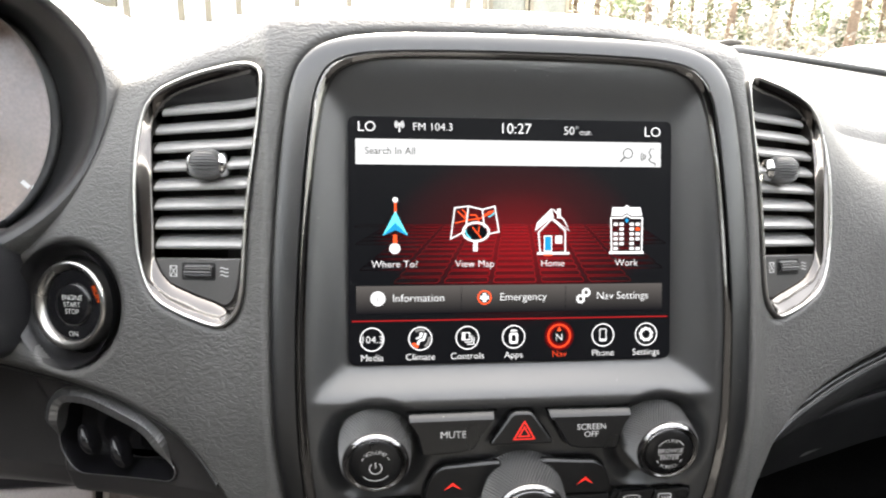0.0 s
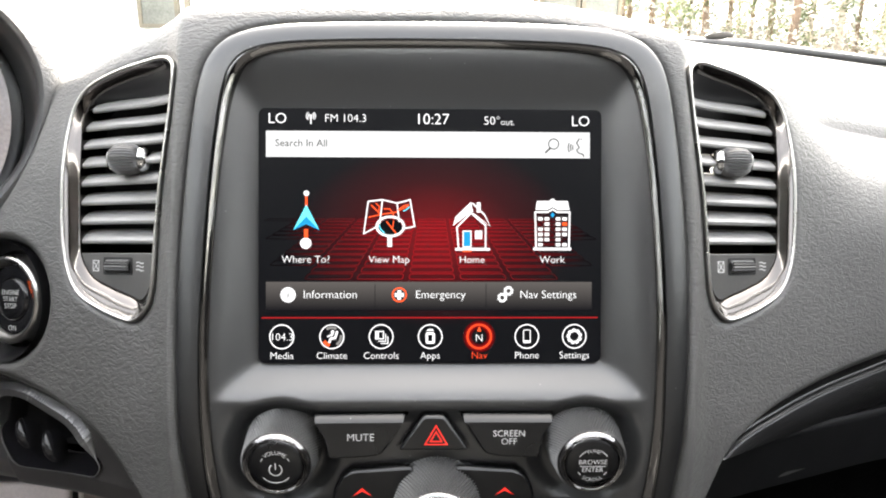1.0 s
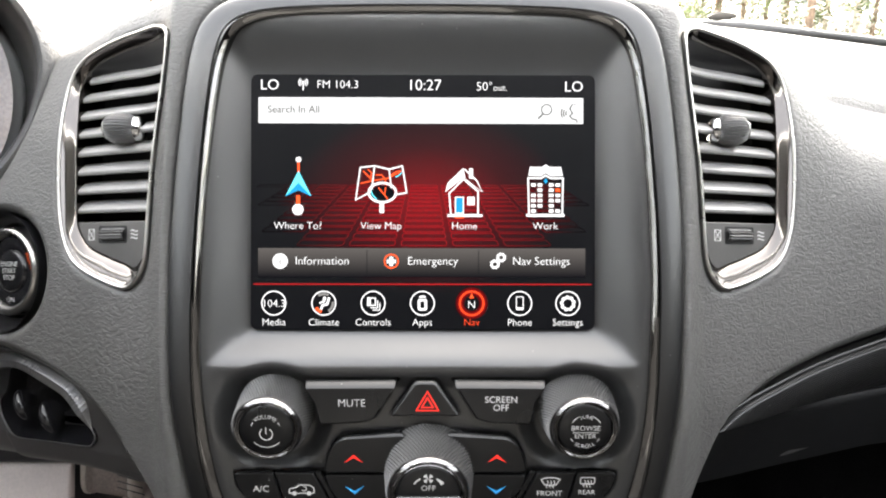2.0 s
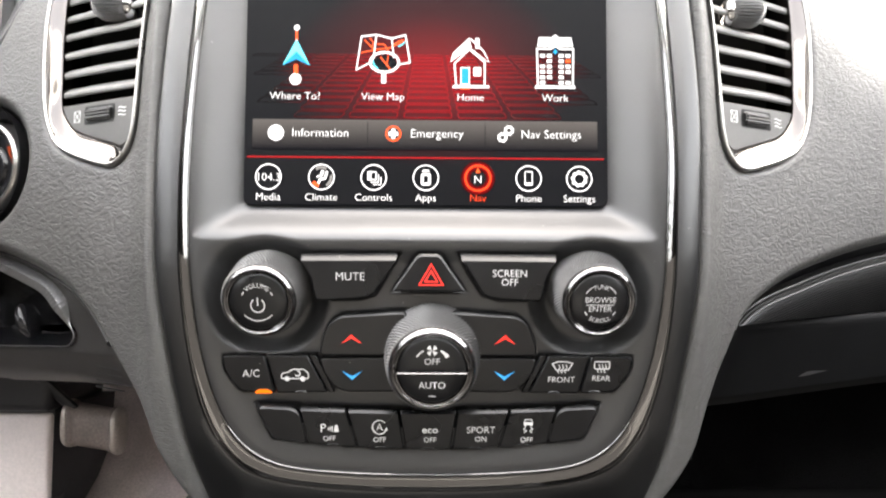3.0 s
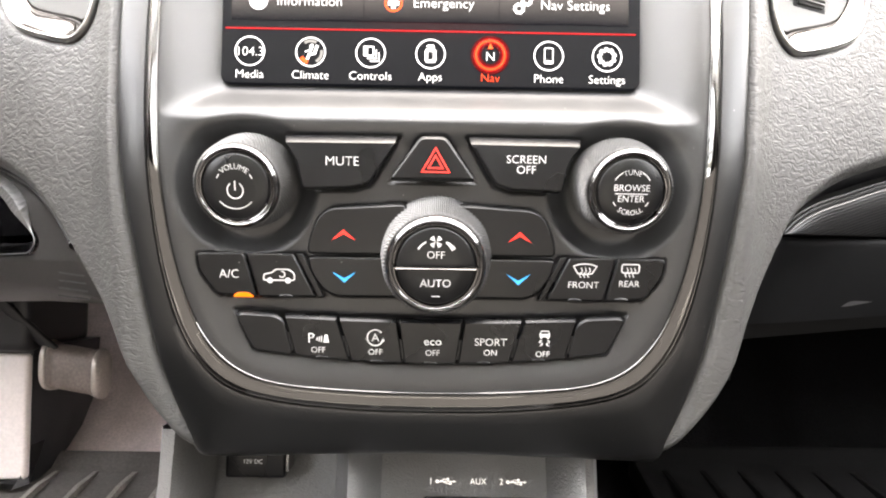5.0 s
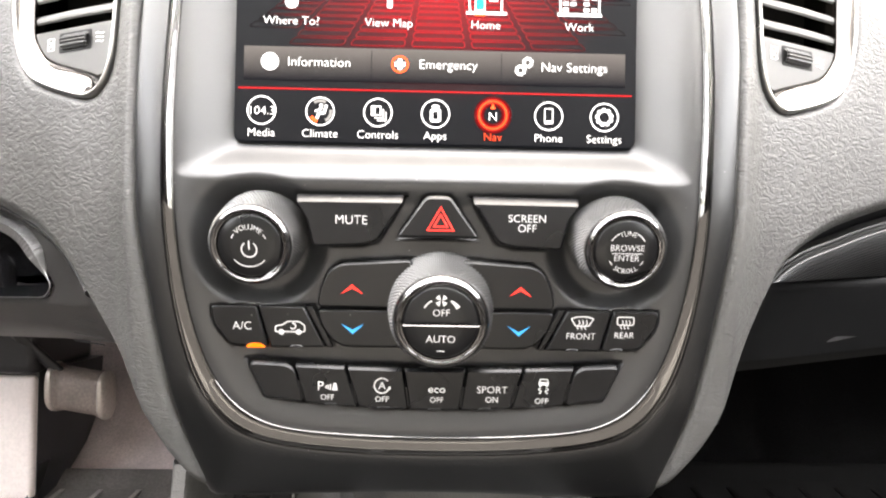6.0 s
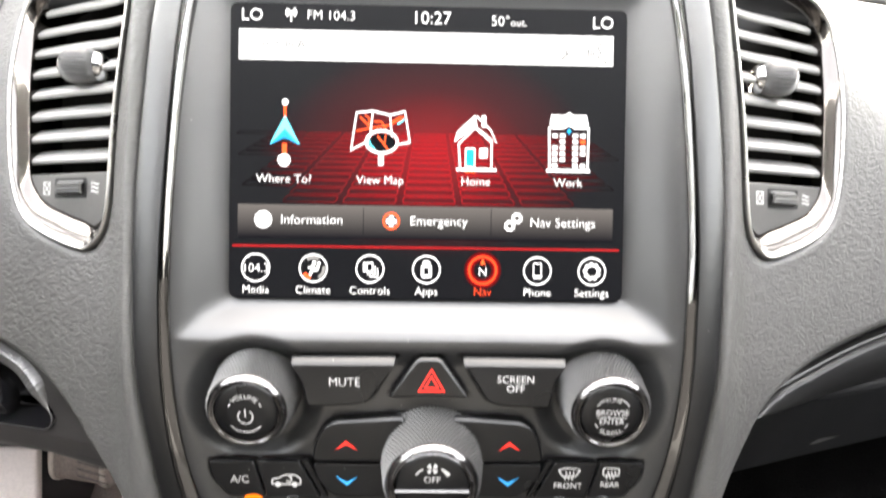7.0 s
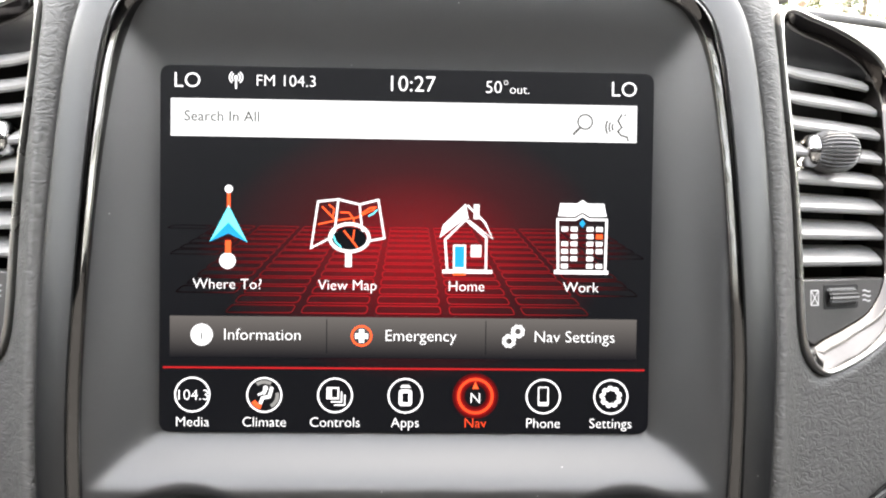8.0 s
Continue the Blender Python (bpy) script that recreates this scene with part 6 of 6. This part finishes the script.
for sx in (-1, 1):
    a, b = Vector((sx * 0.73, 0.60, 1.20)), Vector((sx * 0.68, -0.64, 1.72))
    d = (b - a).normalized()
    u = d.cross(Vector((1, 0, 0))).normalized()
    rings = [[p + Vector((0.035 * math.cos(t), 0, 0)) + u * 0.05 * math.sin(t) for t in [2 * math.pi * k / 12 for k in range(12)]] for p in (a, (a + b) / 2 + Vector((0, -0.01, 0.03)), b)]
    mesh_thing("windscreen_pillar", loft(rings, True, True, True), HEAD, "slanting windscreen pillar in pale cloth", "pillar", tuple(a), kind="structure", in_car=False)

# ---- outside ----
ASPHALT = wear(mat("pale_asphalt", (0.34, 0.34, 0.345), 0.9), (0.34, 0.34, 0.345), 0.25, 0.6, 40, 0.88, 0.05, 0.5, 60, 0.01)
SIDING = wear(mat("white_siding", (0.82, 0.82, 0.8), 0.6), (0.82, 0.82, 0.8), 0.05, 1, 30, 0.6, 0.05)
POST = wear(mat("tan_wood_post", (0.17, 0.15, 0.11), 0.7), (0.17, 0.15, 0.11), 0.2, 2, 40, 0.7, 0.06)
PANE = wear(mat("window_glass", (0.20, 0.205, 0.18), 0.3, spec=0.15), (0.20, 0.205, 0.18), 0.35, 1.5, 20, 0.3, 0.05)
BARK = wear(mat("pine_bark", (0.16, 0.115, 0.08), 0.9), (0.16, 0.115, 0.08), 0.4, 3, 25, 0.9, 0.05, 0.8, 14, 0.03)
PALEBARK = wear(mat("pale_bark", (0.55, 0.48, 0.4), 0.9), (0.55, 0.48, 0.4), 0.3, 3, 25, 0.9, 0.05, 0.8, 14, 0.03)
LEAF = wear(mat("green_foliage", (0.075, 0.095, 0.045), 0.7), (0.075, 0.095, 0.045), 0.45, 1.5, 12, 0.65, 0.1)
for leaf_, tint_ in ((LEAF, (0.10, 0.13, 0.06, 1)),):
    nt = leaf_.node_tree
    tr = node(leaf_, "ShaderNodeBsdfTranslucent")
    tr.inputs["Color"].default_value = tint_
    mx_ = node(leaf_, "ShaderNodeMixShader", Fac=0.6)
    nt.links.new(nt.nodes["Principled BSDF"].outputs[0], mx_.inputs[1])
    nt.links.new(tr.outputs[0], mx_.inputs[2])
    nt.links.new(mx_.outputs[0], nt.nodes["Material Output"].inputs["Surface"])
BRUSH = wear(mat("brown_undergrowth", (0.19, 0.17, 0.135), 0.9), (0.19, 0.17, 0.135), 0.5, 1.5, 12, 0.9, 0.05)
# the distance haze is mixed into this foliage colour
WOODS = wear(mat("haze_tinted_foliage", (0.155, 0.17, 0.165), 0.9), (0.155, 0.17, 0.165), 0.4, 0.3, 3, 0.9, 0.05)
CARWHITE = wear(mat("white_car_paint", (0.8, 0.8, 0.8), 0.25, coat=0.5), (0.8, 0.8, 0.8), 0.03, 2, 50, 0.25, 0.03)

def yard(x, y):
    """Height of the yard, which rises ahead and falls to the right, and is level far off."""
    r = math.hypot(x, y)
    return (0.1 * (y - 2) - 0.05 * x) * float(smooth01((r - 2) / 6)) * (1 - float(smooth01((r - 60) / 140)))


bm = bmesh.new()
rings = [[(r * math.cos(2 * math.pi * k / 48), r * math.sin(2 * math.pi * k / 48), yard(r * math.cos(2 * math.pi * k / 48), r * math.sin(2 * math.pi * k / 48)) - (0 if r > 3 else 0.0)) for k in range(48)] for r in (1200, 300, 200, 130, 90, 60, 40, 25, 15, 8, 5, 3, 2)]
loft(rings, True, cap1=True, bm=bm)
mesh_thing("ground", bm, ASPHALT, "pale sunlit asphalt yard", "ground", (0, 0, 0), kind="structure", in_car=False)

# the long white building ahead to the left
ob = thing("building", "long white building with slim tan posts and windows", "building", (-6, 16, 0), in_car=False)
bm = bmesh.new()
box(bm, (-19, 16.5, 0.5), (5.0, 24, 6.4))
part("wall", bm, SIDING, ob, "white boarded wall", 0)
bm = bmesh.new()
vs = [(-19.6, 14.6, 6.3), (5.6, 14.6, 6.3), (5.6, 20, 8.6), (-19.6, 20, 8.6), (5.6, 25, 6.4), (-19.6, 25, 6.4)]
v = [bm.verts.new(p) for p in vs] + [bm.verts.new((p[0], p[1], p[2] - 0.2)) for p in vs]
for f in ((0, 1, 2, 3), (3, 2, 4, 5), (6, 7, 8, 9), (9, 8, 10, 11), (0, 1, 7, 6), (4, 5, 11, 10), (0, 3, 9, 6), (3, 5, 11, 9), (1, 2, 8, 7), (2, 4, 10, 8)):
    bm.faces.new([v[q] for q in f])
part("roof", bm, SIDING, ob, "pale roof", 0)
for x in (-10.2, -5.66, -4.48, -3.88, -3.2, -1.88, -0.69, 1.73, 2.11, 2.51):
    bm = bmesh.new()
    box(bm, (x - 0.06, 15.0, 2.4), (x + 0.06, 15.12, 6.3), 0.01)
    part("post", bm, POST, ob, "slim tan post", 0)
for x in (-11.6, -6.9, 3.36, 4.44):
    bm = bmesh.new()
    box(bm, (x - 0.42, 16.40, 2.9), (x + 0.42, 16.46, 5.0))
    wn = part("window", bm, PANE, ob, "greenish window pane", 0)
    bm = bmesh.new()
    for q in (-0.47, 0.47):
        box(bm, (x + q - 0.05, 16.36, 2.85), (x + q + 0.05, 16.50, 5.05))
    for q in (2.85, 5.05):
        box(bm, (x - 0.515, 16.364, q - 0.05), (x + 0.515, 16.496, q + 0.05))
    part("window_frame", bm, POST, wn, "", 0)
bm = bmesh.new()
box(bm, (-19, 14.9, 0.3), (5.2, 16.5, 2.4))
part("porch", bm, SIDING, ob, "white porch front", 0)


def car(cx, cy, turn, label):
    h0 = yard(cx, cy)
    ob = thing("parked_car", label, "car", (cx, cy, h0), "parked cars", in_car=False)
    m = Matrix.Translation((cx, cy, h0)) @ Matrix.Rotation(turn, 4, "Z")
    side = [(-2.2, 0.45), (-2.25, 0.8), (-1.9, 1.05), (-1.0, 1.12), (-0.55, 1.62), (0.2, 1.75), (1.5, 1.72), (2.0, 1.2), (2.2, 1.1), (2.25, 0.5)]
    rings = []
    for y, k in ((-0.9, 0.86), (-0.86, 0.97), (-0.7, 1.0), (0.7, 1.0), (0.86, 0.97), (0.9, 0.86)):
        rings.append([m @ Vector((x, y * (1 if z < 1.15 else 0.82), 0.45 + (z - 0.45) * k)) for x, z in side])
    part("body", loft(rings, True, True, True), CARWHITE, ob, "white painted body", 30)
    for x in (-1.4, 1.4):
        for y in (-0.86, 0.86):
            w = part("wheel", lathe([(0.12, -0.1), (0.33, -0.1), (0.34, 0.0), (0.33, 0.1), (0.12, 0.1)], m @ Vector((x, y, 0.34)), m.to_3x3() @ Vector((0, 1, 0)), 28), RUBBER, ob)
    for y in (-0.755, 0.755):
        bm = bmesh.new()
        q = [m @ Vector(p) for p in ((-0.75, y, 1.2), (-0.45, y * 0.99, 1.55), (0.3, y * 0.99, 1.64), (1.4, y * 0.99, 1.6), (1.75, y, 1.22))]
        bm.faces.new([bm.verts.new(p + (m.to_3x3() @ Vector((0, 0.02 if y > 0 else -0.02, 0)))) for p in q])
        part("side_window", bm, PANE, ob, "dark side windows", 0)
    return ob


car(12.6, 15.0, 0.15, "white car parked in the yard before the trees")
car(9.6, 26.0, 1.45, "small white car parked beside the building")


def tree(x, y, h, r, seed, leafy, bark):
    rnd = random.Random(seed)
    ob = thing("tree", "tall pine with a bare trunk and loose green crown" if leafy else "bare pale tree trunk with thin branches", "tree", (x, y, yard(x, y)), "trees behind the yard", in_car=False)
    g0 = yard(x, y) - 0.1
    lean = Vector((rnd.uniform(-0.03, 0.03), rnd.uniform(-0.03, 0.03), 1))
    rings = []
    for k in range(12):
        w = k / 11
        c = Vector((x, y, g0)) + lean * (h * w) + Vector((0.12 * math.sin(w * 5 + seed), 0.1 * math.cos(w * 4 + seed), 0))
        rr = r * (1 - 0.75 * w) * (1.25 if k == 0 else 1)
        rings.append([c + Vector((rr * math.cos(2 * math.pi * q / 10), rr * math.sin(2 * math.pi * q / 10), 0)) for q in range(10)])
    bm = loft(rings, True, False, True)
    tips = []
    for k in range(16 if leafy else 11):
        w = rnd.uniform(0.12 if leafy else 0.2, 0.97)
        c = Vector((x, y, g0)) + lean * (h * w)
        a = rnd.uniform(0, 6.28)
        L = rnd.uniform(1.0, 2.6) * (1.15 - 0.6 * w)
        d = Vector((math.cos(a), math.sin(a), rnd.uniform(-0.1, 0.5))).normalized()
        e = d.cross(Vector((0, 0, 1))).normalized()
        f = d.cross(e)
        rr = [[c + d * (L * s) + Vector((0, 0, 0.25 * s * s)) + (e * math.cos(t) + f * math.sin(t)) * (0.05 * (1.1 - s)) for t in (0, 2.1, 4.2)] for s in (0, 0.5, 1)]
        loft(rr, True, bm=bm)
        tips.append((c, d, L))
    part("trunk", bm, bark, ob, "", 60)
    bm = bmesh.new()
    for c, d, L in tips:
        for q in range(260 if leafy else 20):
            s = rnd.uniform(0.25, 1.1)
            p = c + d * (L * s) + Vector([rnd.gauss(0, 0.28 * (0.5 + s)) for _ in range(3)])
            u = Vector([rnd.uniform(-1, 1) for _ in range(3)]).normalized() * rnd.uniform(0.05, 0.14)
            v2 = u.orthogonal().normalized() * rnd.uniform(0.03, 0.07)
            bm.faces.new([bm.verts.new(p + u), bm.verts.new(p + v2), bm.verts.new(p - u), bm.verts.new(p - v2)])
    part("crown", bm, LEAF, ob, "loose green needles", 0)
    return ob


rt = random.Random(7)
for k in range(30):
    a = radians(7 + 36 * (k + rt.uniform(-0.4, 0.4)) / 30)
    d = rt.uniform(29, 46)
    tree(d * math.sin(a), d * math.cos(a), rt.uniform(12, 19), rt.uniform(0.10, 0.22), k, rt.random() < 0.75, PALEBARK if rt.random() < 0.3 else BARK)
bm = bmesh.new()
for k in range(34000):
    # from 44 degrees round it is out of view, added for the side windows
    a = radians(rt.uniform(6, 46) if k < 24000 else rt.uniform(44, 330))
    d = rt.uniform(26, 44)
    hz = abs(rt.gauss(0, 1.5 if k < 24000 else 2.2))
    p = Vector((d * math.sin(a), d * math.cos(a), hz + yard(d * math.sin(a), d * math.cos(a))))
    u = Vector([rt.uniform(-1, 1) for _ in range(3)]).normalized() * rt.uniform(0.05, 0.16) * (1 if k < 24000 else 2.5)
    v2 = u.orthogonal().normalized() * rt.uniform(0.03, 0.09) * (1 if k < 24000 else 2.5)
    bm.faces.new([bm.verts.new(p + u), bm.verts.new(p + v2), bm.verts.new(p - u), bm.verts.new(p - v2)])
mesh_thing("undergrowth", bm, BRUSH, "brown undergrowth between the trees", "undergrowth", (14, 26, 0), kind="stuff", in_car=False, smooth=0)

# woods farther off; past 48 degrees they are unseen, added to tint side light and reflections
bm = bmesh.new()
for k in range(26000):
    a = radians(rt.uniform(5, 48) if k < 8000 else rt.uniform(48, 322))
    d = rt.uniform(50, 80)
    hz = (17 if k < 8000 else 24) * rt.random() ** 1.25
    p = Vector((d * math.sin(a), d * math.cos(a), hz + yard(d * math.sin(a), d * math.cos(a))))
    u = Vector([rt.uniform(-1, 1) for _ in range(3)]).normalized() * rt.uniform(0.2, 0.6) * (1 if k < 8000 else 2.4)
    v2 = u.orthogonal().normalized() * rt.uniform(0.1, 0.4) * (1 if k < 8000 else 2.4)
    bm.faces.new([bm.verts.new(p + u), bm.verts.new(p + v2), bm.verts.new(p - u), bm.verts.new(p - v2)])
mesh_thing("far_woods", bm, WOODS, "woods far behind the yard, haze put into their grey-green", "woods", (30, 50, 0), kind="stuff", in_car=False, smooth=0)
